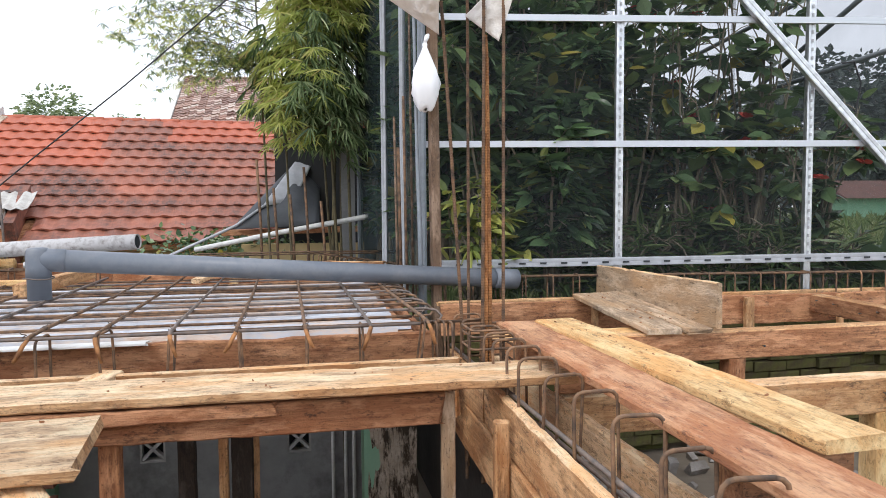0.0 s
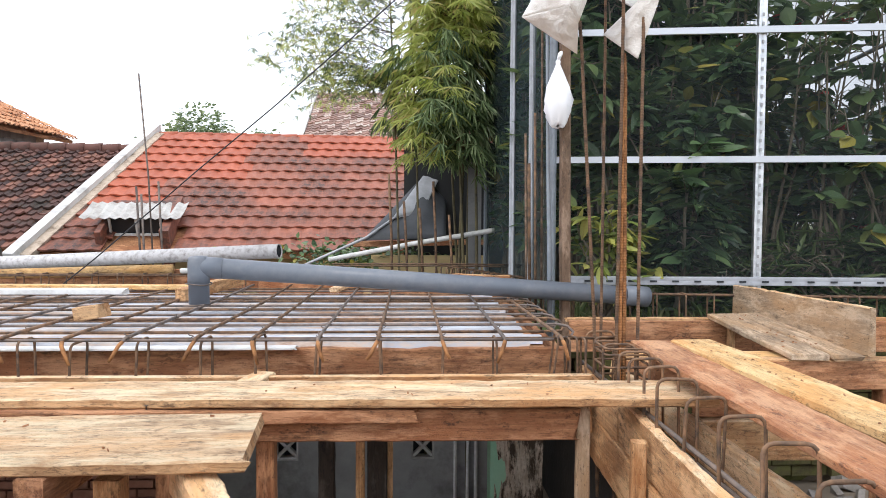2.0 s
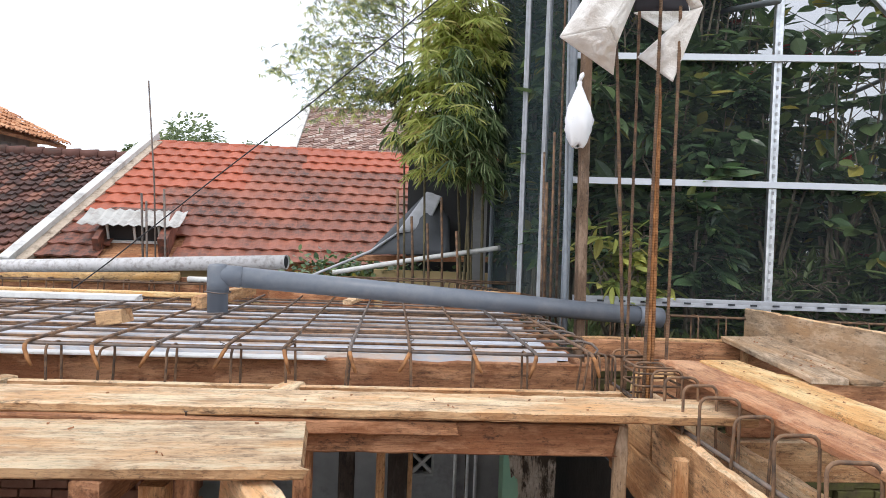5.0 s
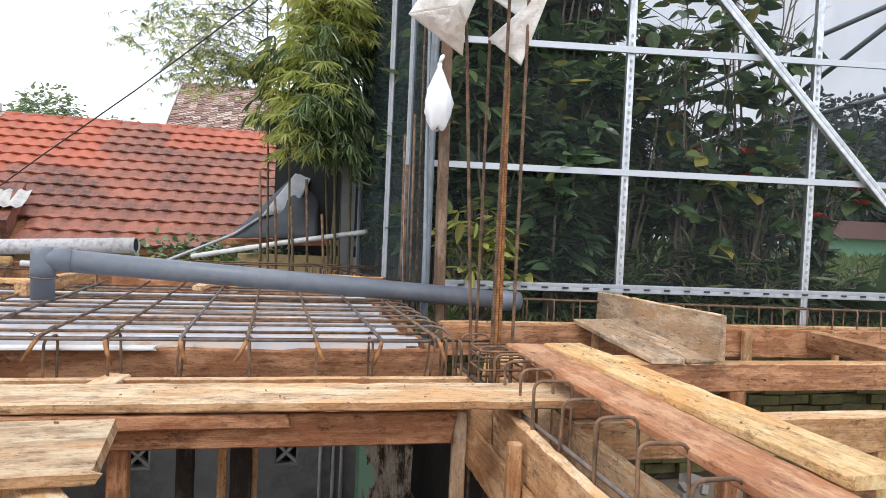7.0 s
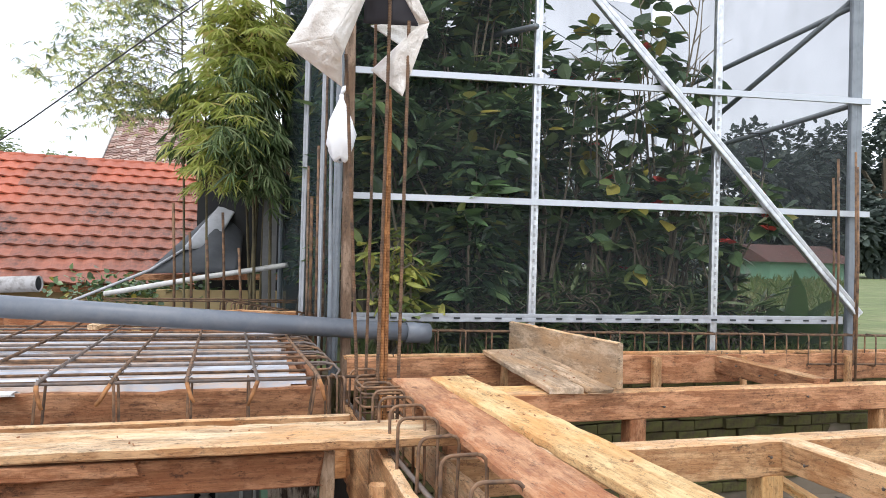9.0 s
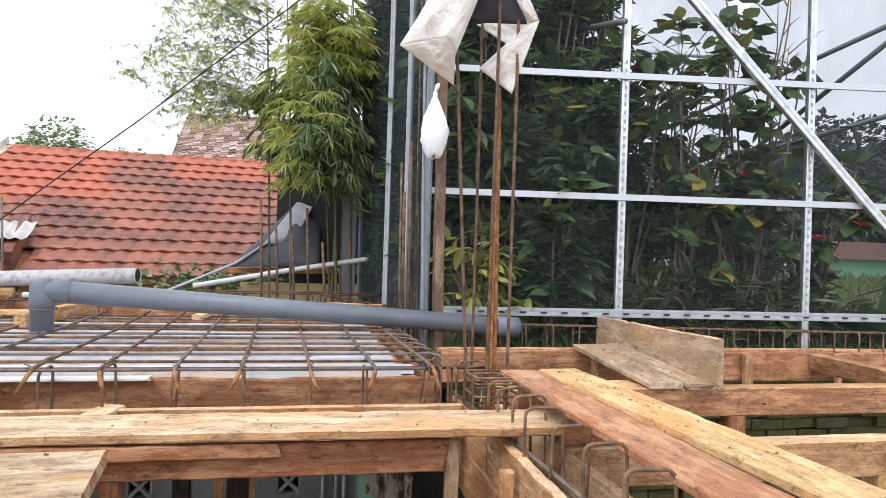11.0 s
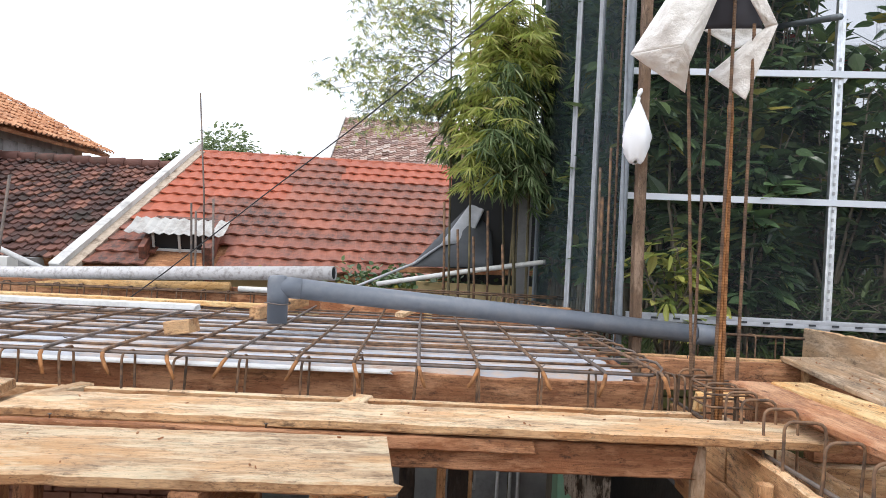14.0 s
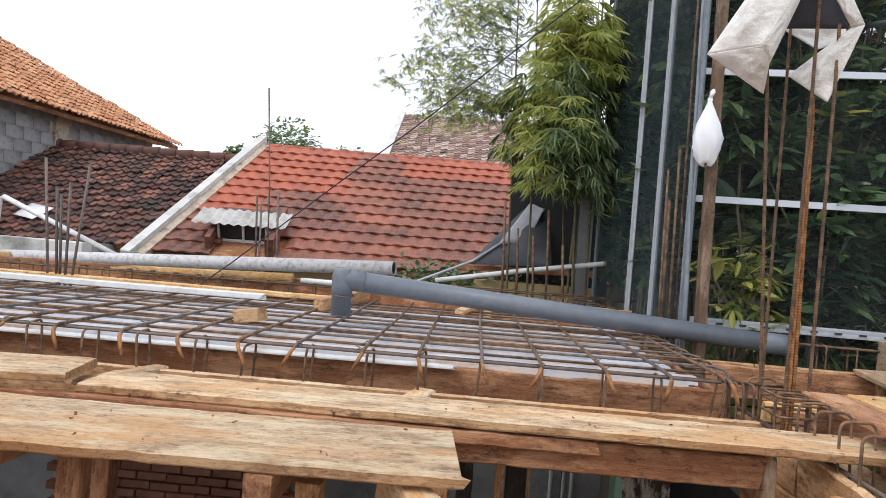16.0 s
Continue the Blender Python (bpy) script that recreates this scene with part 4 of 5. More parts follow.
part("loose_cable", tube([(3.30, 3.95, 1.32), (3.38, 3.95, 1.33), (3.43, 3.95, 1.20), (3.40, 3.95, 1.02), (3.30, 3.95, 0.92), (3.24, 3.95, 0.85)], 0.006, 6), CABLE, house)
for x, y in ((1.35, 6.9), (2.2, 6.9), (3.0, 6.9), (3.7, 6.9), (4.3, 6.9)):
    part("back_post", tube([(x, y, -0.15), (x, y, 3.0)], 0.022, 8), GALV, house)
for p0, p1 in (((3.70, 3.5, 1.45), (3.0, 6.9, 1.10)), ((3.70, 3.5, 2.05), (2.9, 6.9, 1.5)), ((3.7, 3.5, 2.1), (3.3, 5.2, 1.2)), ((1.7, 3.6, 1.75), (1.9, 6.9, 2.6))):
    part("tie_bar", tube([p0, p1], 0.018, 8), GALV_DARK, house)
for z in (1.3, 2.6):
    part("back_rail", tube([(0.5, 6.9, z), (4.3, 6.9, z)], 0.018, 8), GALV, house)

# low rebar rail in front of the screen house
rail = thing("ring_beam_cage", None, "long rusty rebar beam cage along the far edge", "beam cage")
for dy, z in ((0, 0.076), (0.07, 0.072), (0, -0.09)):
    part("long_bar", tube([(0.55, sy(0.55) - 0.14 + dy, z), (2.0, sy(2.0) - 0.13 + dy, z), (3.9, sy(3.9) - 0.12 + dy, z)], 0.0062, 6), REBAR, rail)
hoop_b = stirrup(0.10, 0.18, 0.0045)
for k in range(23):
    x = 0.62 + 0.142 * k
    part("stirrup", hoop_b, REBAR, rail, m=Matrix.Translation((x, sy(x) - 0.095, 0.08)) @ Matrix.Rotation(radians(90 + rnd.gauss(0, 4)), 4, "Z"))
corner = thing("corner_bars", None, "rusty starter bars at the screen house corner", "rebar column")
for x, y, top in ((3.52, 3.42, 1.1), (3.60, 3.36, 1.05), (3.66, 3.44, 1.15), (3.88, 3.36, 1.1), (3.56, 3.5, 1.0)):
    part("bar", tube([(x, y, -0.3), (x + 0.01, y, 0.5), (x - 0.005, y, top)], 0.007, 7), REBAR, corner)

# ---- lower storey seen between the forms ----
wall = thing("wall_north", BF, "grey plastered wall of the lower room with vent blocks", "wall", kind="structure")
vents = [(-1.56, -1.34), (-0.50, -1.31), (-2.7, -1.34)]
edges = sorted([-7.5] + [e for u, _ in vents for e in (u - 0.09, u + 0.09)] + [0.30])
blocks = []
for a, b in zip(edges[:-1], edges[1:]):
    hole = any(abs((a + b) / 2 - u) < 0.02 for u, _ in vents)
    if hole:
        blocks += [box_data(a, b, 3.40, 3.52, LOW, -1.42), box_data(a, b, 3.40, 3.52, -1.23, -0.35)]
    else:
        blocks.append(box_data(a, b, 3.40, 3.52, LOW, -0.35))
part("wall_panel", joined(blocks), PLASTER, wall)
for u, z in vents:
    v = part("vent_block", joined([box_data(u - 0.09, u + 0.09, 3.41, 3.50, -1.42, -1.405), box_data(u - 0.09, u + 0.09, 3.41, 3.50, -1.245, -1.23),
                                   box_data(u - 0.09, u - 0.075, 3.41, 3.50, -1.405, -1.245), box_data(u + 0.075, u + 0.09, 3.41, 3.50, -1.405, -1.245)]), WHITE_LIME, wall, "pale square vent block with a diagonal cross")
    for s in (1, -1):
        part("cross_bar", box(-0.105, 0.105, -0.03, 0.03, -0.011, 0.011), WHITE_LIME, v, m=Matrix.Translation((u, 3.45, -1.325)) @ Matrix.Rotation(radians(45 * s), 4, "Y"))
    # near-black sheet paints the shade behind the vent
    part("dark_back", box(u - 0.09, u + 0.09, 3.505, 3.53, -1.42, -1.23), OPENING_SHADE, wall)
for k, u in enumerate((-0.245, -0.15, -0.085)):
    solo("wall_pipe", tube([P(u, 3.37, LOW), P(u, 3.37, -0.45)], 0.014, 8), PVC_WHITE, "thin white pipe running up the grey wall", "pipe", group="pipes on the wall")
solo("green_wall", box(-0.226, -0.15, 1.17, 1.30, LOW, -0.30, 0.004), PLASTER_GREEN, "green painted plaster beside the broken column", "wall", BF, kind="structure")
solo("green_wall", box(0.02, 0.14, 1.62, 2.15, LOW, -0.30, 0.004), PLASTER_GREEN, "green painted side wall of the lower room", "wall", BF, kind="structure")
solo("green_wall", box(-3.6, -2.2, 3.30, 3.40, LOW, -0.9, 0.004), PLASTER_GREEN, "green painted panel on the lower wall", "wall", BF, kind="structure")
# near-black colour puts the deep shade under the trough into this wall
SHADE_BLACK = stone("shade_black_wall", (0.02, 0.018, 0.016), (0.045, 0.04, 0.036), 6)
solo("wall_east", box(0.10, 0.24, -3.0, 1.60, LOW, -0.42), SHADE_BLACK, "wall under the beam trough, its deep shade put into a near-black colour", "wall", BF, kind="structure")
rv, rf, rn = [], [], 72
for i in range(61):
    for k in range(rn):
        a = 2 * math.pi * k / rn
        sq = 0.115 / max(abs(math.cos(a)), abs(math.sin(a))) ** 0.85
        q = Vector((math.cos(a) * 1.6, math.sin(a) * 1.6, i * 0.16))
        groove = noise.noise((math.cos(a) * 5.5, math.sin(a) * 5.5, i * 0.09)) + 0.6 * noise.noise((math.cos(a) * 13, math.sin(a) * 13, i * 0.22))
        r = sq * (1 + 0.10 * noise.noise(q) + 0.17 * groove)
        rv.append((-0.095 + r * math.cos(a), 1.28 + r * math.sin(a), LOW + 2.62 * i / 60))
for i in range(60):
    rf += [(i * rn + k, i * rn + (k + 1) % rn, i * rn + rn + (k + 1) % rn, i * rn + rn + k) for k in range(rn)]
rf += [tuple(range(rn - 1, -1, -1)), tuple(range(60 * rn, 61 * rn))]
solo("rough_column", mesh_of(rv, rf), BROKEN, "rough broken concrete column of the lower room", "column", BF, kind="structure")
brickw = thing("brick_wall", BF, "low dark brick wall in the lower room", "wall", kind="structure")
part("core", box(-3.8, -2.1, 2.73, 2.80, LOW, -0.6), MORTAR, brickw)
bm_brick = box(0, 0.20, 0, 0.09, 0, 0.052, 0.004)
for j in range(24):
    for i in range(8):
        part("brick", bm_brick, BRICK, brickw, m=Matrix.Translation((-3.8 + i * 0.213 + (0.1 if j % 2 else 0), 2.65 + rnd.gauss(0, 0.003), -2.1 + j * 0.063)))
for k, (u, v, w, mt) in enumerate(((-1.005, -0.20, 0.05, WOOD_BROWN), (-0.93, 0.6, 0.06, WOOD_BLACK), (-0.80, 0.56, 0.034, WOOD), (-0.735, 0.6, 0.075, WOOD_BLACK), (-0.688, 0.62, 0.024, WOOD), (-1.5, 0.5, 0.07, WOOD_BROWN),
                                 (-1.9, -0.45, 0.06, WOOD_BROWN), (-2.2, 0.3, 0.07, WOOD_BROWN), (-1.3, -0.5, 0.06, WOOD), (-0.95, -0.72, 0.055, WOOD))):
    board("prop", u, v, LOW, u, v, -0.14, w, w, mt, "near-black timber prop under the slab formwork" if mt is WOOD_BLACK else "upright timber prop under the slab formwork", 140 + k, category="prop", group="slab props", rough=0.002, chip=0.001)
# unseen slab, added and sized to cut the skylight on the lower wall
solo("ceiling", box(-7.5, 0.3, 2.10, 2.95, -0.46, -0.34), PLASTER, "unseen slab added over the lower storey to block skylight", "ceiling", BF, kind="structure")
# two walls and a deck out of view, added to keep the storey dark
solo("wall_west", box(-7.6, -7.45, -4.2, 3.5, LOW, -0.2), PLASTER, "unseen plain grey wall closing the lower storey to darken it", "wall", BF, kind="structure")
solo("wall_south", box(-7.6, 0.24, -4.35, -4.2, LOW, -0.2), PLASTER, "unseen plain grey wall closing the lower storey to darken it", "wall", BF, kind="structure")
solo("floor_deck", box(-7.5, 0.10, -4.2, -1.05, -1.42, -1.30), WOOD_BROWN, "unseen timber deck added to shade the lower storey", "floor", BF, kind="structure")
# brick retaining wall below the terrace
bm_mossy = box(0, 0.205, 0, 0.09, 0, 0.058, 0.004)
ret = thing("retaining_wall", BF, "low mossy brick retaining wall below the screen house", "wall", kind="structure")
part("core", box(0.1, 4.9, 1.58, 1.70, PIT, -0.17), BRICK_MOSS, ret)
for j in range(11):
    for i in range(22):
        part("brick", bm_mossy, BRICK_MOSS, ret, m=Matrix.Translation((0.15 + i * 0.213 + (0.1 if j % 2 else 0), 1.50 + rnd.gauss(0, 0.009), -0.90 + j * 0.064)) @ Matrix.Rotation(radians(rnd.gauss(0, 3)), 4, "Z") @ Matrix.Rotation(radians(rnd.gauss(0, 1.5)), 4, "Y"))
# rubble and old sheets in the pit
rub = []
rr = random.Random(5)
for k in range(420):
    u, v, s = rr.uniform(0.25, 3.6), rr.uniform(-1.8, 1.45), rr.uniform(0.015, 0.06)
    c = Vector((u, v, PIT + s * 0.4))
    q = Euler((rr.uniform(0, 6), rr.uniform(0, 6), rr.uniform(0, 6))).to_matrix()
    vs, fs = box_data(-s, s, -s * 0.7, s * 0.7, -s * 0.5, s * 0.5)
    rub.append(([tuple(c + q @ Vector([x * rr.uniform(0.7, 1.2) for x in p])) for p in vs], fs))
solo("rubble", joined(rub), RUBBLE, "broken bricks and stones on the ground of the pit", "rubble", BF, kind="stuff")
for k, (u, v, a) in enumerate(((0.95, -0.85, 20), (1.35, -1.0, -15), (0.75, -0.15, 70))):
    n = 24
    vs = [(x, -0.35 + 0.7 * i / n, 0.018 * math.sin(i * math.pi / 2) + dz) for dz in (0, -0.004) for i in range(n + 1) for x in (-0.5, 0.5)]
    o = 2 * (n + 1)
    fs = [(2 * i, 2 * i + 1, 2 * i + 3, 2 * i + 2) for i in range(n)] + [(o + 2 * i, o + 2 * i + 2, o + 2 * i + 3, o + 2 * i + 1) for i in range(n)]
    solo("roof_sheet", mesh_of(vs, fs), SHEET, "old corrugated roof sheet lying on rubble", "roof sheet", BF @ pose(u, v, PIT + 0.10 + 0.03 * k, 4, 3, a))

# ---- red tiled house ----
RIDGE_O, RDIR = Vector((-4.25, 10.6, 1.75)), Vector((0.987, 0.158, 0))


def roof_frame(o, along, pitch):
    """Axes of a roof plane: X along the ridge, Y down the slope, Z out of the roof."""
    x = Vector(along).normalized()
    side = Vector((x.y, -x.x, 0)).normalized()
    y = (side * math.cos(radians(pitch)) + Vector((0, 0, -math.sin(radians(pitch))))).normalized()
    z = y.cross(x) * 1
    if z.z < 0:
        z = -z
    m = Matrix((x, y, z)).transposed().to_4x4()
    return Matrix.Translation(o) @ m


RF = roof_frame(RIDGE_O, RDIR, 27)


def wavy_tile(w, l, h, lip, n=8):
    """One concrete tile: a double-wave section along X, tilted so that its lower edge stands proud."""
    vs = []
    for y, up in ((0, 0.0), (l, lip)):
        for i in range(n + 1):
            s = i / n
            vs.append((s * w, y, up + h * (0.5 - 0.5 * math.cos(2 * math.pi * s))))
    for i in range(n + 1):
        s = i / n
        vs.append((s * w, l, lip - 0.02 + h * (0.5 - 0.5 * math.cos(2 * math.pi * s))))
    m = n + 1
    fs = [(i, i + 1, m + i + 1, m + i) for i in range(n)] + [(m + i, m + i + 1, 2 * m + i + 1, 2 * m + i) for i in range(n)]
    return mesh_of(vs, [f[::-1] for f in fs], False)


red_house = thing("tiled_house", RF, "house with a red concrete tile roof, faded and mouldy in patches", "house")
part("under_roof", mesh_of([(0, -0.02, -0.03), (5.68, -0.02, -0.03), (5.68, 3.6, -0.03), (-0.68, 3.6, -0.03), (0, -0.02, -0.1), (5.68, -0.02, -0.1), (5.68, 3.6, -0.1), (-0.68, 3.6, -0.1)], [(0, 1, 2, 3), (7, 6, 5, 4), (3, 2, 6, 7), (0, 4, 5, 1)]), WOOD_BROWN, red_house)
tile_new, tile_old = wavy_tile(0.19, 0.31, 0.017, 0.026), wavy_tile(0.19, 0.31, 0.017, 0.026)
tile_new.materials.append(TILE_NEW)
tile_old.materials.append(TILE_OLD)
tr = random.Random(8)
for j in range(13):
    y = 0.02 + 0.275 * j
    shift = -0.19 * y
    for i in range(33):
        x = shift + 0.186 * i
        if x > 5.5 or (j > 9 and 0.0 < x < 0.75 and y > 2.62):
            continue
        fresh = (x < 0.9 - 0.18 * y + 0.6 and j < 6 and x < 1.3) or (j < 3 and x > 2.0) or (j < 9 and x < 0.35)
        part("roof_tile", tile_new if fresh else tile_old, None, red_house, m=Matrix.Translation((x, y, 0.002 * tr.random())) @ Matrix.Rotation(tr.gauss(0, 0.006), 4, "Z"))
for i in range(23):
    part("ridge_tile", tube([(0.25 * i - 0.02, 0.03, -0.03), (0.25 * i + 0.25, 0.03, -0.025)], [0.055, 0.062], 10), TILE_NEW, red_house)
part("verge", joined([box_data(-0.13, -0.02, -0.08, 3.9, -0.25, 0.11, 0.01)]), WHITE_LIME, red_house, "white lime-washed parapet along the roof edge", m=Matrix.Rotation(radians(9.3), 4, "Z"))
part("verge_flashing", box(-0.02, 0.09, 0.1, 3.8, -0.02, 0.045, 0.006), MORTAR, red_house, "crumbling grey mortar fillet", m=Matrix.Rotation(radians(9.3), 4, "Z"))
# dormer opening with its corrugated awning
part("dormer_wall", joined([box_data(0.04, 0.10, 2.72, 3.5, -0.3, 0.17), box_data(0.70, 0.80, 2.62, 3.5, -0.3, 0.19), box_data(0.04, 0.8, 2.7, 2.76, -0.3, 0.17)]), TILE_OLD, red_house, "red painted dormer cheek")
# near-black fill paints the shade inside the dormer opening
part("dormer_window", box(0.10, 0.70, 3.15, 3.19, -0.35, 0.2), OPENING_SHADE, red_house)
for a in (0.12, 0.40, 0.66):
    part("window_bar", box(a - 0.012, a + 0.012, 3.20, 3.225, -0.3, 0.2), WHITE_LIME, red_house)
part("window_bar", box(0.10, 0.70, 3.20, 3.225, -0.02, 0.005), WHITE_LIME, red_house)
n = 40
aw = [(-0.16 + 1.06 * i / n, y, z + 0.012 * math.cos(i * math.pi / 2) + dz) for dz in (0, -0.006) for i in range(n + 1) for y, z in ((2.80, 0.19), (3.05, 0.20), (3.30, 0.24))]
m3 = 3 * (n + 1)
af = []
for i in range(n):
    for k in range(2):
        a = 3 * i + k
        af += [(a, a + 1, a + 4, a + 3), (m3 + a, m3 + a + 3, m3 + a + 4, m3 + a + 1)]
part("awning", mesh_of(aw, af), SHEET, red_house, "bleached corrugated awning sheet over the dormer")
down_m = RF.inverted()
part("house_wall", joined([box_data(-4.6, 0.4, 8.0, 13.5, LOW, 0.05)]), PLASTER_YELLOW, red_house, m=down_m)
part("back_slope", mesh_of([(0.1, 0, -0.05), (5.6, 0, -0.05), (5.6, -3.0, -3.4), (0.1, -3.0, -3.4)], [(0, 1, 2, 3)]), TILE_OLD, red_house)


def small_tiles(nx, ny, w, l, h, seed, skew=0.0, keep=lambda x, y: True):
    """Many small pan tiles as one mesh, each its own island."""
    rr = random.Random(seed)
    vs, fs = [], []
    for j in range(ny):
        for i in range(nx):
            x, y = i * w + skew * j * l + rr.gauss(0, w * 0.03), j * l + rr.gauss(0, l * 0.03)
            if not keep(x, y):
                continue
            o, z = len(vs), rr.gauss(0, 0.006)
            for yy, up in ((0, 0.0), (l * 1.12, 0.035)):
                for s, q in ((0, 0.25), (0.25, -0.02), (0.5, 0.25), (0.75, 1.0), (1.0, 0.3)):
                    vs.append((x + s * w, y + yy, z + up + h * q))
            for s, q in ((0, 0.25), (0.25, -0.02), (0.5, 0.25), (0.75, 1.0), (1.0, 0.3)):
                vs.append((x + s * w, y + l * 1.12, z + 0.012 + h * q))
            for r in (0, 5):
                fs += [(o + r + k + 5, o + r + k + 6, o + r + k + 1, o + r + k) for k in range(4)]
    return vs, fs


# dark mouldy roof further left
DF = roof_frame(Vector((-12.2, 10.35, 1.56)), RDIR, 27)
dark_house = thing("mouldy_house", DF, "house with a dark mouldy clay tile roof", "house")
dvs, dfs = small_tiles(47, 18, 0.15, 0.18, 0.036, 31, keep=lambda x, y: x < 7.15 - 0.19 * y)
part("roof_tiles", mesh_of(dvs, dfs), TILE_DARK, dark_house, kind="stuff")
part("under_roof", box(-0.3, 6.5, -0.02, 3.2, -0.12, -0.02), WOOD_BROWN, dark_house)
for i in range(27):
    part("ridge_tile", tube([(0.27 * i, 0.0, 0.02), (0.27 * i + 0.28, 0.0, 0.03)], [0.085, 0.10], 8), TILE_DARK, dark_house)
part("gutter_wall", joined([box_data(-12.5, -5.2, 7.55, 7.75, LOW, 0.13, 0.01)]), WHITE_LIME, dark_house, "pale parapet wall below the dark roof", m=DF.inverted())
part("house_wall", box(-12.4, -5.4, 8.2, 13.0, LOW, 0.1), PLASTER, dark_house, m=DF.inverted())
part("back_slope", mesh_of([(-0.3, 0, -0.05), (7.1, 0, -0.05), (7.1, -2.5, -2.6), (-0.3, -2.5, -2.6)], [(0, 1, 2, 3)]), TILE_DARK, dark_house)
part("foil_patch", cloth([(5.0, 2.35, 0.07), (5.35, 2.45, 0.07), (5.25, 2.85, 0.08), (4.95, 2.75, 0.08)], 6, 0.03, 1), BAG, dark_house, "crumpled white plastic patch")

# block-built house with an orange hip roof
ohouse = thing("block_house", None, "unplastered concrete block house with an orange clay tile roof", "house")
OC = Vector((-7.70, 14.5, 2.15))
part("block_wall", box(-15.0, -8.0, 5.0, 14.1, LOW, 2.12), MORTAR, ohouse)
blk = box(0, 0.012, 0, 0.391, 0, 0.191, 0.003)
for j in range(9):
    for i in range(19):
        y = 7.0 + 0.4 * i + (0.2 if j % 2 else 0)
        if 10.9 < y + 0.2 < 11.25 or y > 13.6:
            continue
        part("block", blk, BLOCK, ohouse, m=Matrix.Translation((-7.995, y, 0.35 + 0.198 * j)))
part("pillar", box(-8.0, -7.95, 10.9, 11.25, LOW, 2.12), MORTAR, ohouse)
slope = math.radians(31)
xax, yax = Vector((0, -1, 0)), Vector((math.cos(slope), 0, -math.sin(slope)))
zax = xax.cross(yax)
zax = zax if zax.z > 0 else -zax
OM = Matrix.Translation(OC - yax * 4.6) @ Matrix((xax, yax, zax)).transposed().to_4x4()
ovs, ofs = small_tiles(70, 25, 0.145, 0.19, 0.038, 41, keep=lambda x, y: x > (4.5 - y) * 0.80)
part("roof_tiles", mesh_of(ovs, ofs), TILE_ORANGE, ohouse, kind="stuff", m=OM)
part("under_roof", mesh_of([(3.6, 0, -0.06), (10.2, 0, -0.06), (10.2, 4.72, -0.06), (0.0, 4.72, -0.06), (0.0, 4.72, -0.12), (10.2, 4.72, -0.12)], [(0, 1, 2, 3), (3, 2, 5, 4)]), WOOD_BROWN, ohouse, m=OM)
part("hip_slope", mesh_of([(3.6, 0, -0.05), (0, 4.72, -0.05), (0, 0, -2.6)], [(0, 1, 2)]), TILE_ORANGE, ohouse, m=OM)

# far house behind the red roof
FF = roof_frame(Vector((-5.3, 29.0, 5.6)), Vector((1, 0.05, 0)), 30)
fhouse = thing("far_house", FF, "far house with a mottled grey-red tile roof", "house")
fvs, ffs = small_tiles(44, 26, 0.25, 0.22, 0.05, 51, skew=0.0, keep=lambda x, y: x > -0.35 * y)
part("roof_tiles", mesh_of(fvs, ffs), TILE_FAR, fhouse, kind="stuff")
part("under_roof", box(-0.2, 11, -0.02, 5.6, -0.12, -0.02), WOOD_BROWN, fhouse)
part("verge", box(-0.25, -0.02, -0.1, 5.7, -0.2, 0.1, 0.01), WHITE_LIME, fhouse)
part("house_wall", box(-5.0, 6.5, 25.0, 33, LOW, 3.0), PLASTER, fhouse, m=FF.inverted())
part("back_slope", mesh_of([(-0.2, 0, -0.05), (11, 0, -0.05), (11, -4, -4.2), (-0.2, -4, -4.2)], [(0, 1, 2, 3)]), TILE_FAR, fhouse)

# ---- sheds between the red house and the screen house ----
shed = thing("lean_to", None, "lean-to shed under a grey tarpaulin with a yellow wall", "shed")
part("wall_panel", box(-0.62, 0.45, 6.35, 6.45, LOW, 0.14), PLASTER_YELLOW, shed)
# near-black sheet paints the dim inside of the shed
part("dark_panel", box(-0.35, 0.62, 6.75, 6.85, -0.2, 1.2), OPENING_SHADE, shed)
part("tarpaulin", cloth([(-0.66, 6.0, 0.28), (0.06, 6.1, 0.31), (0.06, 6.9, 0.72), (-0.12, 6.9, 0.95)], 14, 0.06, 2.0), TARP, shed, "sagging dark grey tarpaulin")
part("pale_sheet", cloth([(-0.42, 6.2, 0.47), (-0.16, 6.35, 0.52), (0.03, 6.9, 0.96), (-0.10, 6.9, 1.00)], 10, 0.006, 4.0), TARP_PALE, shed, "pale grey plastic sheet")
part("ridge_rope", tube([(-1.3, 5.9, 0.0), (-0.62, 6.0, 0.31), (-0.35, 6.3, 0.52), (-0.1, 6.9, 0.93)], 0.012, 7), TARP_PALE, shed)
part("timber", plank(1.3, 0.08, 0.05, 210), WOOD_BROWN, shed, m=lay((-0.75, 6.2, 0.27), (0.5, 6.2, 0.30)))
solo("concrete_post", box(-0.055, 0.055, -0.05, 0.05, LOW, 0.95, 0.006), PLASTER, "pale square concrete post beside the shed", "post", Matrix.Translation((0.30, 5.85, 0)))
solo("steel_post", tube([(0.40, 5.7, LOW), (0.40, 5.7, 1.0)], 0.012, 8), GALV, "thin steel post beside the shed", "post")

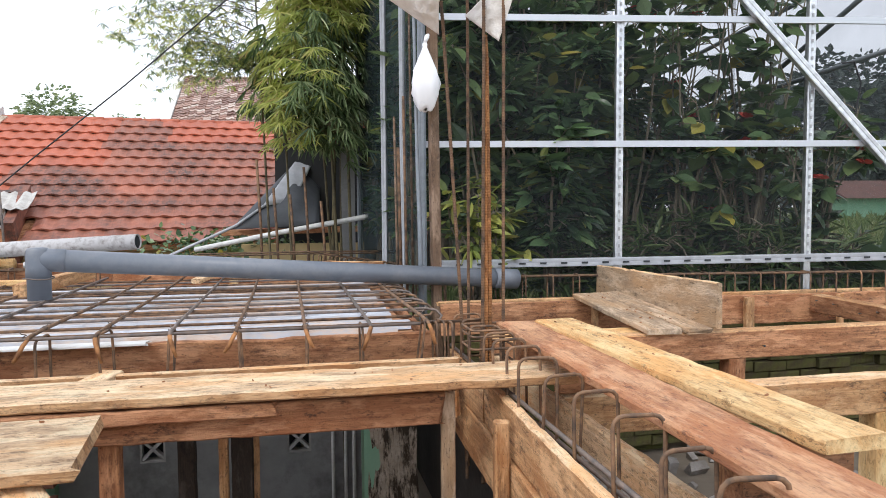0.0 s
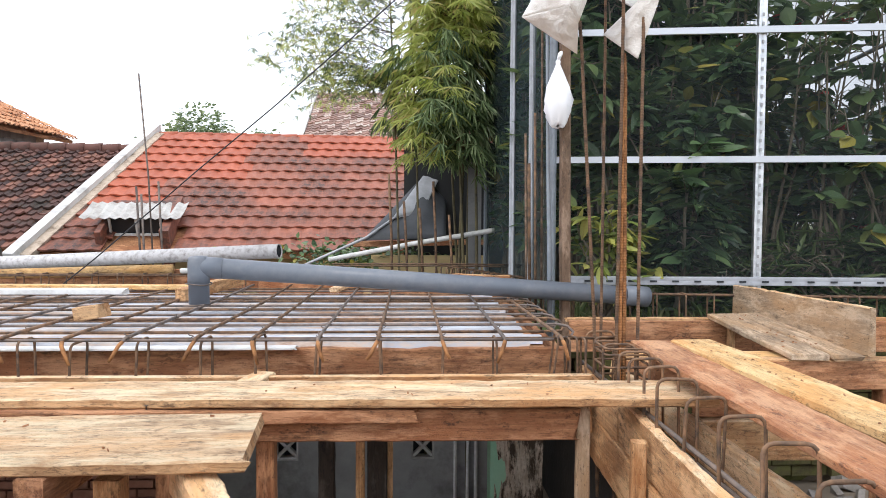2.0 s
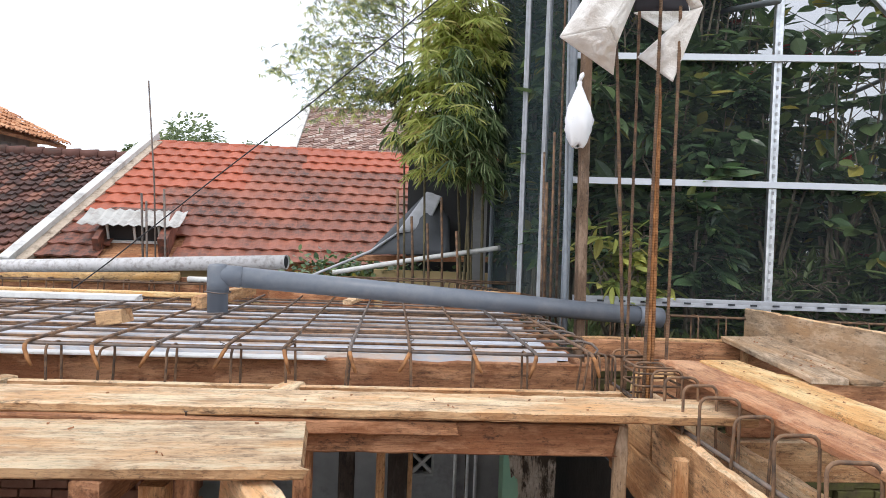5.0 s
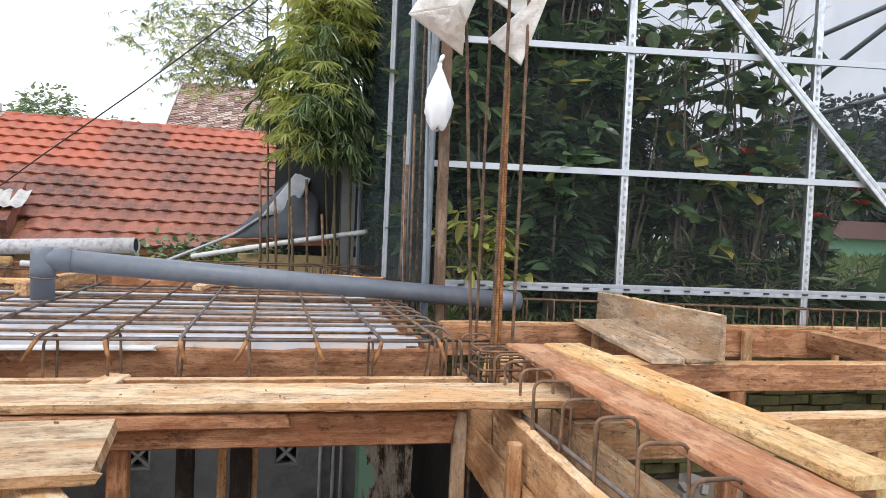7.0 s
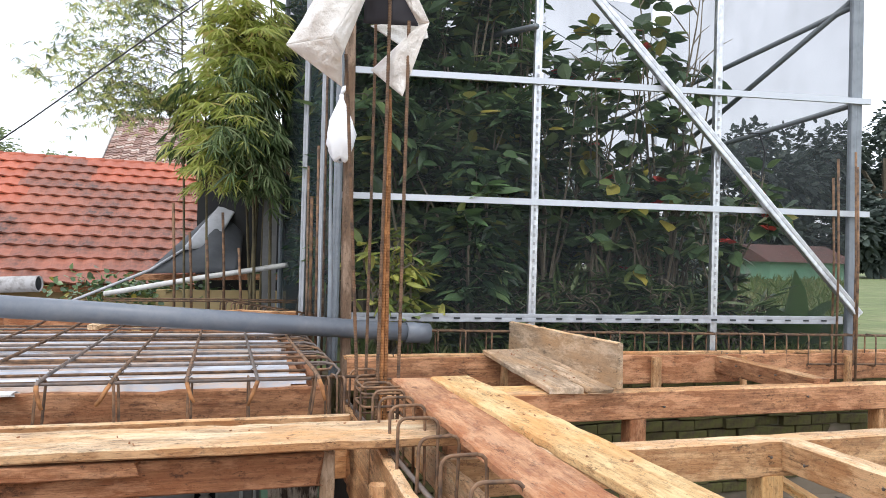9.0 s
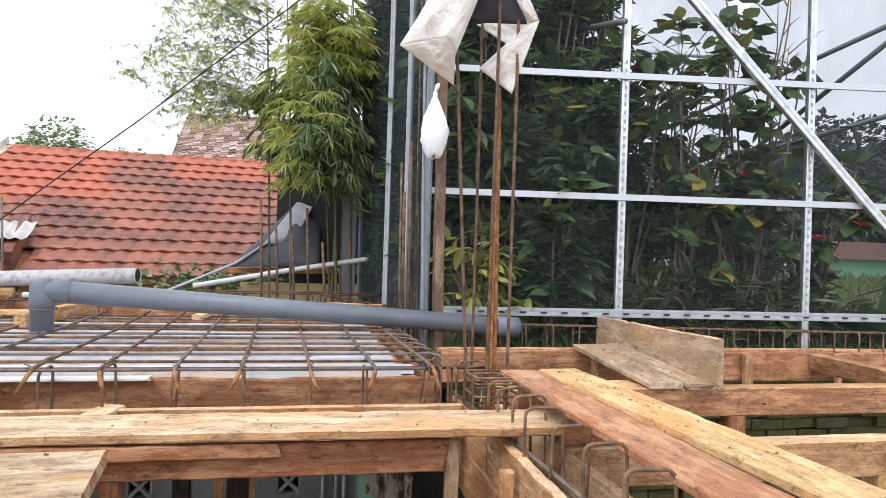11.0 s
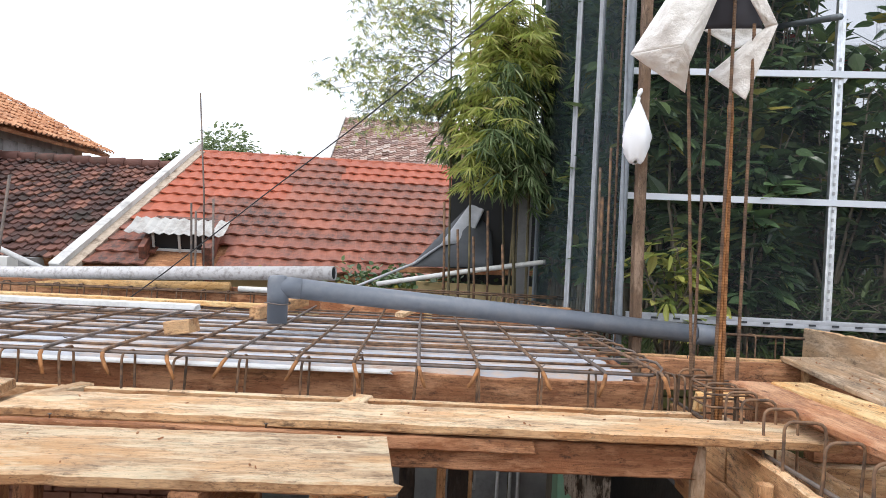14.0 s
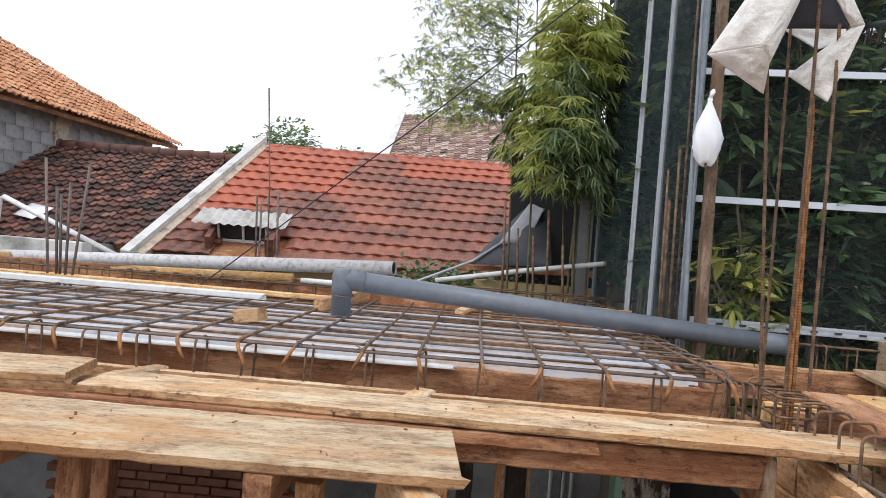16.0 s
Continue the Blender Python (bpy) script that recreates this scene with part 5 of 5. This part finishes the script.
# starter bars standing behind the slab and at the left
back = thing("back_beam_cage", None, "rusty rebar beam cage behind the slab", "beam cage")
for z, y in ((0.14, 5.0), (0.12, 5.1), (0.06, 5.0)):
    part("long_bar", tube([(-0.75, y, z), (0.1, y, z + 0.005), (0.62, y, z)], 0.006, 6), REBAR, back)
for k in range(16):
    part("stirrup", hoop_b, REBAR, back, m=Matrix.Translation((0.05 + 0.035 * k, 4.75 - 0.02 * k, 0.15 - 0.004 * k)) @ Matrix.Rotation(radians(30 + rnd.gauss(0, 4)), 4, "Z"))
for k, (x, y, z0, z1) in enumerate(((-0.33, 5.2, -0.1, 0.8), (-0.22, 5.25, -0.1, 0.6), (-0.10, 5.2, -0.1, 0.55), (0.0, 5.25, -0.1, 0.75), (0.12, 5.2, -0.1, 0.5))):
    solo("starter_bar", tube([(x, y, z0), (x - 0.01, y, (z0 + z1) / 2), (x - 0.03, y, z1)], 0.010, 7), REBAR, "dark rusty starter bar standing behind the slab", "rebar", group="starter bars")
solo("steel_rod", tube([(-2.29, 5.6, -0.1), (-2.33, 5.6, 0.8), (-2.40, 5.6, 1.62)], 0.007, 7), REBAR_GREY, "tall thin steel rod standing upright", "rod")
for x0, x1, top in ((-2.39, -2.43, 0.72), (-2.21, -2.25, 0.76), (-2.36, -2.39, 0.66)):
    solo("steel_rod", tube([(x0, 5.6, -0.1), (x1, 5.6, top)], 0.009, 7), REBAR_GREY, "short steel starter rod", "rod", group="starter rods")
for x0, x1, top in ((-2.85, -2.92, 0.75), (-2.80, -2.84, 0.59), (-2.72, -2.65, 0.73), (-2.78, -2.81, 0.55), (-2.75, -2.76, 0.62)):
    solo("steel_rod", tube([(x0, 3.6, 0.0), (x1, 3.6, top)], 0.008, 7), REBAR_GREY, "dark starter rod standing on the slab", "rod", group="slab starter rods")
lcage = thing("left_beam_cage", BF, "rusty rebar beam cage behind the slab at the far side", "beam cage")
for v, z in ((2.55, 0.09), (2.65, 0.09), (2.55, -0.03)):
    part("long_bar", tube([(-6.5, v, z - 0.03), (-3, v, z), (-1.6, v, z)], 0.006, 6), REBAR, lcage)
for k in range(22):
    part("stirrup", hoop_b, REBAR, lcage, m=Matrix.Translation((-1.7 - 0.16 * k, 2.6, 0.10)) @ Matrix.Rotation(radians(90), 4, "Z"))

# overhead cable
solo("cable", tube([(-2.55, 3.75, -0.32), (-1.85, 3.75, 0.235), (-1.28, 3.72, 0.71), (-0.85, 3.72, 1.065), (-0.40, 3.7, 1.45), (0.05, 3.75, 1.86), (0.5, 3.9, 2.30)], 0.0036, 6), CABLE, "thin black overhead cable", "cable")


# ---- plants ----
def leaf_blade(size, w, curl=0.15):
    return [(0, 0, 0), (0.72 * w * size, 0.16 * size, 0.01 * size), (w * size, 0.42 * size, -curl * 0.15 * size), (0.62 * w * size, 0.74 * size, -curl * 0.5 * size), (0, size, -curl * size),
            (-0.62 * w * size, 0.74 * size, -curl * 0.5 * size), (-w * size, 0.42 * size, -curl * 0.15 * size), (-0.72 * w * size, 0.16 * size, 0.01 * size), (0, 0.45 * size, -curl * 0.22 * size - 0.05 * size)]


BLADE_F = [(0, 1, 2, 8), (8, 2, 3, 4), (8, 4, 5, 6), (0, 8, 6, 7)]


def add_leaf(vs, fs, at, direction, size, w, rr, curl=0.2):
    o = len(vs)
    d = Vector(direction).normalized()
    up = Vector((rr.gauss(0, 0.5), rr.gauss(0, 0.5), 1)).normalized()
    s = d.cross(up)
    if s.length < 1e-3:
        s = d.orthogonal()
    s.normalize()
    nrm = s.cross(d)
    for x, y, z in leaf_blade(size, w, curl):
        vs.append(tuple(Vector(at) + s * x + d * y + nrm * z))
    fs += [tuple(o + i for i in f) for f in BLADE_F]


def shrub(name, x, y, z0, height, spread, n_stem, n_leaf, size, w, material, seed, label, low=0.15, droop=0.3, flowers=0, depth=1.0):
    """A many-stemmed shrub: bent stems with twigs, leaves in loose clusters."""
    rr = random.Random(seed)
    t = thing(name, Matrix.Translation((x, y, z0)), label, "shrub", group="shrubs in the screen house")
    stems, tips = [], []
    for k in range(n_stem):
        a, lean = rr.uniform(0, 6.28), rr.uniform(0.15, 1.0) * spread
        h = height * rr.uniform(0.72, 1.05)
        pts = [Vector((rr.gauss(0, 0.06), rr.gauss(0, 0.06), 0))]
        for s in (0.3, 0.6, 0.85, 1.0):
            pts.append(Vector((math.cos(a) * lean * s ** 1.3 + rr.gauss(0, 0.03), math.sin(a) * lean * depth * s ** 1.3 + rr.gauss(0, 0.03), h * s)))
        stems.append(tube_data(pts, [0.014, 0.011, 0.008, 0.005, 0.002], 5))
        for i in range(7):
            s = rr.uniform(low, 1.0)
            q = min(int(s * 4), 3)
            p = pts[q].lerp(pts[q + 1], s * 4 - q)
            b = rr.uniform(0, 6.28)
            r = spread * rr.uniform(0.2, 0.55)
            e = p + Vector((math.cos(b) * r, math.sin(b) * r * depth, rr.uniform(-0.05, 0.25) * height * 0.4))
            stems.append(tube_data([p, p.lerp(e, 0.5) + Vector((0, 0, 0.02)), e], [0.005, 0.004, 0.0015], 4))
            tips.append((p, e))
    part("stem", joined(stems), BARK, t)
    vs, fs = [], []
    k = 0
    while k < n_leaf:   # leaves stand in loose whorls along the twigs
        p, e = tips[rr.randrange(len(tips))]
        s = rr.uniform(0.25, 1.05)
        node = p.lerp(e, s) + Vector((rr.gauss(0, 0.04), rr.gauss(0, 0.04), rr.gauss(0, 0.04)))
        axis = (e - p).normalized() + Vector((rr.gauss(0, 0.4), rr.gauss(0, 0.4), rr.gauss(0, 0.3)))
        a0, n = rr.uniform(0, 6.28), rr.randrange(3, 7)
        for q in range(n):
            a = a0 + 6.28 * q / n + rr.gauss(0, 0.25)
            out = axis * 0.7 + Vector((math.cos(a), math.sin(a), rr.gauss(-droop, 0.25)))
            add_leaf(vs, fs, node + out * 0.012, out, size * rr.uniform(0.6, 1.25), w * rr.uniform(0.8, 1.2), rr)
        k += n
    part("leaves", mesh_of(vs, fs), material, t)
    for k in range(flowers):
        p, e = tips[rr.randrange(len(tips))]
        fv, ff = [], []
        for q in range(6):
            add_leaf(fv, ff, (0, 0, 0), (math.cos(q), math.sin(q), rr.uniform(0.1, 0.8)), 0.06, 0.4, rr)
        part("flower", mesh_of(fv, ff), PETAL, t, "red flower", m=Matrix.Translation(e))
    return t


LEFT_L, RIGHT_L = "dense dark green shrub behind the insect net", "leggy green shrub with large leaves behind the insect net"
for k, (x, y, h, s) in enumerate(((1.15, 4.25, 1.9, 0.42), (1.25, 4.5, 2.5, 0.5), (1.6, 4.35, 2.9, 0.42), (1.05, 5.1, 2.9, 0.6), (1.72, 5.0, 3.3, 0.45), (1.12, 4.75, 3.0, 0.45), (1.1, 5.3, 3.2, 0.45), (1.2, 5.9, 3.3, 0.6), (0.98, 6.3, 3.7, 0.5), (0.95, 5.5, 3.5, 0.42), (0.98, 4.9, 3.3, 0.36), (1.5, 6.8, 3.8, 0.6), (2.15, 4.7, 1.5, 0.45), (1.5, 4.15, 1.5, 0.45), (1.82, 4.5, 3.2, 0.30), (1.95, 5.1, 3.3, 0.34), (0.56, 5.75, 3.4, 0.14), (0.62, 6.15, 3.5, 0.16), (0.72, 4.85, 3.2, 0.15), (0.66, 5.35, 3.3, 0.14))):
    shrub("shrub", x, y, TERRACE, h, s, 9, 1500, 0.15, 0.20, LEAF_DARK if k % 2 else LEAF_MID, 300 + k, LEFT_L)
for k, (x, y, h, s) in enumerate(((2.45, 4.3, 2.1, 0.42), (2.95, 4.35, 2.5, 0.42), (2.6, 5.2, 2.4, 0.6), (3.5, 5.2, 1.5, 0.4), (3.25, 4.1, 1.2, 0.35), (2.1, 4.4, 2.0, 0.35), (2.75, 4.2, 1.3, 0.35))):
    shrub("shrub", x, y, TERRACE, h, s, 10, 330, 0.13, 0.36, LEAF_MID, 330 + k, RIGHT_L, low=0.3, flowers=4)
for k, (x, y, h) in enumerate(((2.3, 4.3, 0.55), (2.75, 4.2, 0.5), (3.2, 4.2, 0.5), (1.9, 4.2, 0.45), (3.0, 4.9, 0.9), (2.4, 4.8, 0.9), (2.05, 4.2, 0.4), (2.5, 4.15, 0.4), (2.95, 4.1, 0.4), (1.6, 4.2, 0.4), (3.4, 4.1, 0.4), (2.65, 4.6, 0.9), (3.2, 4.6, 0.9))):
    shrub("shrub", x, y, TERRACE, h, 0.28, 12, 260, 0.15, 0.085, LEAF_GRASSY, 350 + k, "low grassy undergrowth behind the insect net", low=0.05, droop=-0.2)
shrub("variegated_shrub", 0.98, 3.90, TERRACE, 0.66, 0.20, 12, 360, 0.11, 0.2, LEAF_CROTON, 370, "variegated yellow and green shrub", low=0.3)
# broad-leaved plant at the right foot of the net
rr = random.Random(77)
broad = thing("broad_leaf_plant", Matrix.Translation((3.72, 4.10, TERRACE)), "low plant with broad upright green leaves", "plant")
for k in range(11):
    a = 0.57 * k
    vs, fs = [], []
    add_leaf(vs, fs, (0.05 * math.cos(a), 0.05 * math.sin(a), 0.1), (math.cos(a) * 0.8, math.sin(a) * 0.8, rr.uniform(0.5, 1.3)), rr.uniform(0.38, 0.55), 0.24, rr, 0.3)
    part("leaf", mesh_of(vs, fs, True), LEAF_MID, broad)


def bamboo(x, y, z0):
    """A bamboo clump: tall arching culms, twigs and fans of narrow drooping leaves."""
    rr = random.Random(401)
    t = thing("bamboo", Matrix.Translation((x, y, z0)), "bamboo clump with dense fans of narrow drooping leaves", "bamboo")
    vs, fs, lv, lf, tw = [], [], [], [], []
    for k in range(6):
        a, lean = rr.uniform(0, 6.28), rr.uniform(0.05, 0.35)
        b = Vector((rr.gauss(0.16, 0.12), rr.gauss(0.1, 0.12), 0))
        h = rr.uniform(3.9, 6.0)
        part("culm", tube([b + Vector((math.cos(a) * lean * s * s, math.sin(a) * lean * s * s, h * s)) for s in (0, 0.3, 0.5, 0.7, 0.85, 1)], [0.016, 0.015, 0.013, 0.010, 0.007, 0.003], 7), CULM, t)

    def fan(at, out, n, size, dst_v, dst_f, droop, w=0.04):
        """A hand of narrow leaves spread sideways from one node and hanging down."""
        o = Vector((out.x, out.y, 0))
        o = o.normalized() if o.length > 1e-3 else Vector((0, -1, 0))
        side = Vector((-o.y, o.x, 0))
        for q in range(n):
            a = radians(-78 + 156 * (q + 0.5) / n) + rr.gauss(0, 0.16)
            d = side * math.sin(a) + o * (0.55 * math.cos(a) + rr.uniform(0, 0.25)) + Vector((0, 0, 0.25 - droop * (0.5 + math.cos(a)) + rr.gauss(0, 0.16)))
            add_leaf(dst_v, dst_f, at, d, size * rr.uniform(0.7, 1.2), w, rr, 0.35)

    # drooping branch tips in two loose tiers, each a clump of hand-like sprays
    for k in range(270):
        z = rr.uniform(3.86, 5.24)
        left = -0.30 if z < 4.1 else (-0.40 if z < 4.62 else (-0.40 + 0.26 * min(1.0, (z - 4.62) / 0.14)))
        right = 0.40 - (0.0 if z < 5.0 else 0.5 * (z - 5.0))
        mid, half = (left + right) / 2, (right - left) / 2
        a, r = rr.uniform(0, 6.28), rr.random() ** 0.45
        c = Vector((mid + half * r * math.cos(a), 0.42 * r * math.sin(a), z))
        if c.x < -0.22 and z < 4.35 and rr.random() < 0.6:
            continue
        # tops and left side take the paler leaves: leaf age plus painted skylight
        young = (z > 4.70) or (c.x < 0.0 and z > 4.35 and rr.random() < 0.85) or (c.x < 0.05 and rr.random() < 0.6) or rr.random() < 0.10
        out = Vector((0.6 * math.cos(a), 0.8 * math.sin(a), 0.0))
        tw.append(tube_data([c - out * 0.35 + Vector((0, 0, 0.02)), c - out * 0.12 + Vector((0, 0, 0.06)), c], [0.004, 0.003, 0.001], 4))
        for q in range(rr.randrange(4, 7)):
            p = c + Vector((rr.gauss(0, 0.07), rr.gauss(0, 0.07), rr.gauss(0, 0.06)))
            tw.append(tube_data([c, p], [0.0015, 0.0008], 3))
            if young:
                fan(p, out, 7, 0.125, lv, lf, 0.45, 0.045)
            else:
                fan(p, out, 7, 0.140, vs, fs, 0.75, 0.048)
    # a taller thin culm with long arching side branches of small leaves
    for k in range(88):
        z = rr.uniform(4.3, 6.3)
        back = rr.random() < 0.4 and z > 4.9
        a = rr.gauss(0, 0.5) if back else math.pi + rr.gauss(0, 0.55)
        reach = rr.uniform(0.35, 0.55) if back else rr.uniform(0.4, 0.62) + 0.5 * math.sin(max(0.0, min(1.0, (z - 4.1) / 1.7)) * math.pi) * rr.random()
        start = Vector((-0.36 + 0.03 * (z - 4.2), 0, z))
        d = Vector((math.cos(a), math.sin(a), 0))
        rise = rr.uniform(0.1, 0.75)
        pts = [start + d * reach * q + Vector((0, 0, reach * q * (rise - q * 0.45))) for q in (0, 0.25, 0.5, 0.75, 1.0)]
        tw.append(tube_data(pts, [0.004, 0.003, 0.0025, 0.0015, 0.0008], 4))
        for q in range(int(reach * 46)):
            f = rr.random() ** 0.75 * 3.999
            p = pts[int(f)].lerp(pts[int(f) + 1], f - int(f))
            e = p + d * rr.uniform(0.02, 0.11) + Vector((rr.gauss(0, 0.06), rr.gauss(0, 0.06), rr.gauss(-0.02, 0.05)))
            tw.append(tube_data([p, e], [0.0012, 0.0006], 3))
            if rr.random() < 0.55:
                fan(e, Vector((rr.gauss(0, 1), rr.gauss(0, 1), 0)), 5, 0.055, lv, lf, 0.5, 0.065)
            else:
                fan(e, Vector((rr.gauss(0, 1), rr.gauss(0, 1), 0)), 5, 0.055, vs, fs, 0.5, 0.065)
    part("leaves", mesh_of(vs, fs), LEAF_BAMBOO, t)
    part("young_leaves", mesh_of(lv, lf), LEAF_BAMBOO_LIGHT, t, "lighter feathery young leaves, skylight also put into their colour")
    part("twig_tangle", joined(tw), CULM, t, kind="stuff")
    for dx, h in ((-0.34, 6.4), (-0.18, 6.0)):
        part("culm", tube([(dx + 0.15, 0, 0), (dx + 0.05, 0, 2.6), (dx, 0, 4.2), (dx - 0.1, 0, h)], [0.012, 0.011, 0.008, 0.003], 6), CULM, t)


bamboo(0.0, 5.5, LOW)


def far_tree(x, y, z0, h, r, seed, label, n=1500, size=0.6, low=0.3, material=None):
    rr = random.Random(seed)
    t = thing("tree", Matrix.Translation((x, y, z0)), label, "tree", group="far trees")
    limbs, blobs = [tube_data([(0, 0, 0), (0.1, 0, h * 0.4), (0.0, 0.1, h * 0.75)], [h * 0.03, h * 0.024, h * 0.012], 7)], []
    for k in range(10):
        a = k * 2.4
        e = Vector((math.cos(a) * r * rr.uniform(0.4, 0.85), math.sin(a) * r * rr.uniform(0.4, 0.85), h * rr.uniform(low, 0.98)))
        limbs.append(tube_data([(0, 0, h * 0.45), e * 0.55 + Vector((0, 0, h * 0.25)), e], [h * 0.012, h * 0.008, h * 0.003], 5))
        blobs.append((e, r * rr.uniform(0.25, 0.5)))
    part("trunk", joined(limbs), BARK, t)
    vs, fs = [], []
    for k in range(n):
        c, br = blobs[rr.randrange(len(blobs))]
        dd = Vector((rr.gauss(0, 1), rr.gauss(0, 1), rr.gauss(0, 0.7))).normalized() * br * rr.uniform(0.5, 1.05)
        add_leaf(vs, fs, c + dd, dd + Vector((rr.gauss(0, 1), rr.gauss(0, 1), -0.4)), size * rr.uniform(0.5, 1.2), 0.35, rr)
    part("crown", mesh_of(vs, fs), material or LEAF_FAR, t)


far_tree(-11.2, 36, LOW, 7.6, 3.0, 501, "far leafy tree behind the roofs", 14000, 0.24, 0.80)
far_tree(-14.9, 37, LOW, 7.6, 1.3, 502, "far dark tree behind the roofs", 3500, 0.26, 0.7)
far_tree(-6.8, 44, LOW, 8.6, 2.0, 503, "far tree beside the mottled roof", 800, 0.6)
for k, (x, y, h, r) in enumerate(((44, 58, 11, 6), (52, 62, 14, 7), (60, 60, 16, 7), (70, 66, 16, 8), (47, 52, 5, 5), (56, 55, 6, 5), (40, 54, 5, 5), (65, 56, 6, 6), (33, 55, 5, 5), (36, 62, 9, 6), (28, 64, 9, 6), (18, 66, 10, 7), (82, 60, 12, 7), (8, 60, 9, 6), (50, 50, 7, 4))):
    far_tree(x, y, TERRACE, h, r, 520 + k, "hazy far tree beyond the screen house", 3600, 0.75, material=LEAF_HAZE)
cottage = thing("far_cottage", Matrix.Translation((23.2, 28.5, TERRACE)), "far low cottage with turquoise walls and a rusty roof", "house")
part("cottage_wall", box(-1.9, 1.9, -1.5, 1.5, 0, 0.95), PLASTER_GREEN, cottage)
part("roof", mesh_of([(-2.3, -2, 0.9), (2.3, -2, 0.9), (2.2, 0, 1.7), (-2.2, 0, 1.7), (2.3, 2, 0.9), (-2.3, 2, 0.9)], [(0, 1, 2, 3), (3, 2, 4, 5), (1, 4, 2), (0, 3, 5)]), TILE_DARK, cottage)
# grass on the terrace
gr = random.Random(9)
gvs, gfs = [], []
for k in range(9000):
    d = gr.random() ** 1.7
    x, y = 0.75 + gr.random() * (3.2 + 22 * d), 3.85 + 24 * d
    s = 0.10 + 0.22 * d
    add_leaf(gvs, gfs, (x, y, TERRACE), (gr.gauss(0, 0.4), gr.gauss(0, 0.4), 1), s * gr.uniform(0.6, 1.5), 0.09, gr, 0.4)
solo("grass", mesh_of(gvs, gfs), GRASS, "rough green grass on the terrace", "grass", kind="stuff")
# ivy along the foot of the red roof
ivs, ifs = [], []
for k in range(700):
    add_leaf(ivs, ifs, (-0.75 + gr.gauss(0, 0.33), 6.6 + gr.gauss(0, 0.15), 0.12 + gr.gauss(0, 0.07)), (gr.gauss(0, 1), gr.gauss(-0.6, 0.6), gr.gauss(0.2, 0.6)), 0.06, 0.4, gr)
solo("creeper", mesh_of(ivs, ifs), LEAF_MID, "green creeper below the red roof", "creeper", kind="stuff")

# ---- small things ----
cr = random.Random(71)
chips = []
for k in range(70):
    where = cr.choice(("flat", "flat", "walk", "wide", "yellow"))
    if where == "flat":
        v = cr.uniform(0.5, 1.15)
        c = Vector((cr.uniform(0.84, 1.06), v, -0.044 + 0.0795 * (v - 0.44) + 0.003))
    elif where == "walk":
        u = cr.uniform(-1.9, 0.1)
        c = Vector((u, -0.165 - 0.0448 * (u + 2.03) + cr.uniform(-0.08, 0.08), -0.022 + 0.0072 * (u + 2.03) + 0.003))
    elif where == "wide":
        c = Vector((cr.uniform(-2.4, -1.0), cr.uniform(-0.75, -0.43), -0.024))
    else:
        c = Vector((cr.uniform(0.28, 0.37), cr.uniform(-1.1, 0.05), 0.069))
    l, w = cr.uniform(0.002, 0.007), cr.uniform(0.001, 0.0022)
    q = Euler((cr.gauss(0, 0.2), cr.gauss(0, 0.2), cr.uniform(0, 6))).to_matrix()
    vs, fs = box_data(-l, l, -w, w, -0.0015, 0.002)
    chips.append(([tuple(c + q @ Vector(p)) for p in vs], fs))
solo("wood_chips", joined(chips), WOOD_BROWN, "brown wood chips and crumbs scattered on the boards", "wood chips", BF, kind="stuff")
knot = tube([(0.009, -0.004, 0.0), (0.0, 0.006, 0.009), (-0.009, 0.0, 0.002), (0.0, -0.008, 0.008), (0.010, 0.002, 0.012), (0.016, 0.004, 0.02)], 0.0016, 4)
for i in range(0, 19):
    for j in (0, 1, 2, 3, 5, 7):
        if cr.random() < 0.62:
            part("tie_wire", knot, REBAR_GREY, mesh_cage, m=Matrix.Translation((-0.11 - 0.2 * i, 0.14 + j * 0.16, 0.07)) @ Matrix.Rotation(cr.uniform(0, 6.28), 4, "Z"))
nail = tube([(0, 0, 0), (0, 0.012, 0), (0, 0.0121, 0), (0, 0.014, 0)], [0.0022, 0.0022, 0.0055, 0.005], 7)
nailed = [o for o in scene.objects if o.name.startswith(("joist", "edge_board", "form_ledger"))]
for o in nailed:
    xs = [v.co.x for v in o.data.vertices]
    ys = [v.co.y for v in o.data.vertices]
    zs = [v.co.z for v in o.data.vertices]
    for k in range(5):
        x = max(xs) * (0.08 + 0.2 * k + cr.uniform(-0.04, 0.04))
        part("nail", nail, REBAR_GREY, o, m=Matrix.Translation((x, min(ys) + 0.002, (min(zs) + max(zs)) / 2 + cr.uniform(-0.02, 0.02))) @ Matrix.Rotation(math.pi, 4, "Z"))
rope_pts = [P(0.62 + 0.14 * math.cos(a * 0.9) + 0.015 * a, -0.62 + 0.11 * math.sin(a), PIT + 0.13 + 0.01 * math.sin(3 * a)) for a in [k * 0.35 for k in range(44)]]
solo("rope", tube(rope_pts, 0.006, 6), BAMBOO_DRY, "loose coil of pale rope on the rubble", "rope")
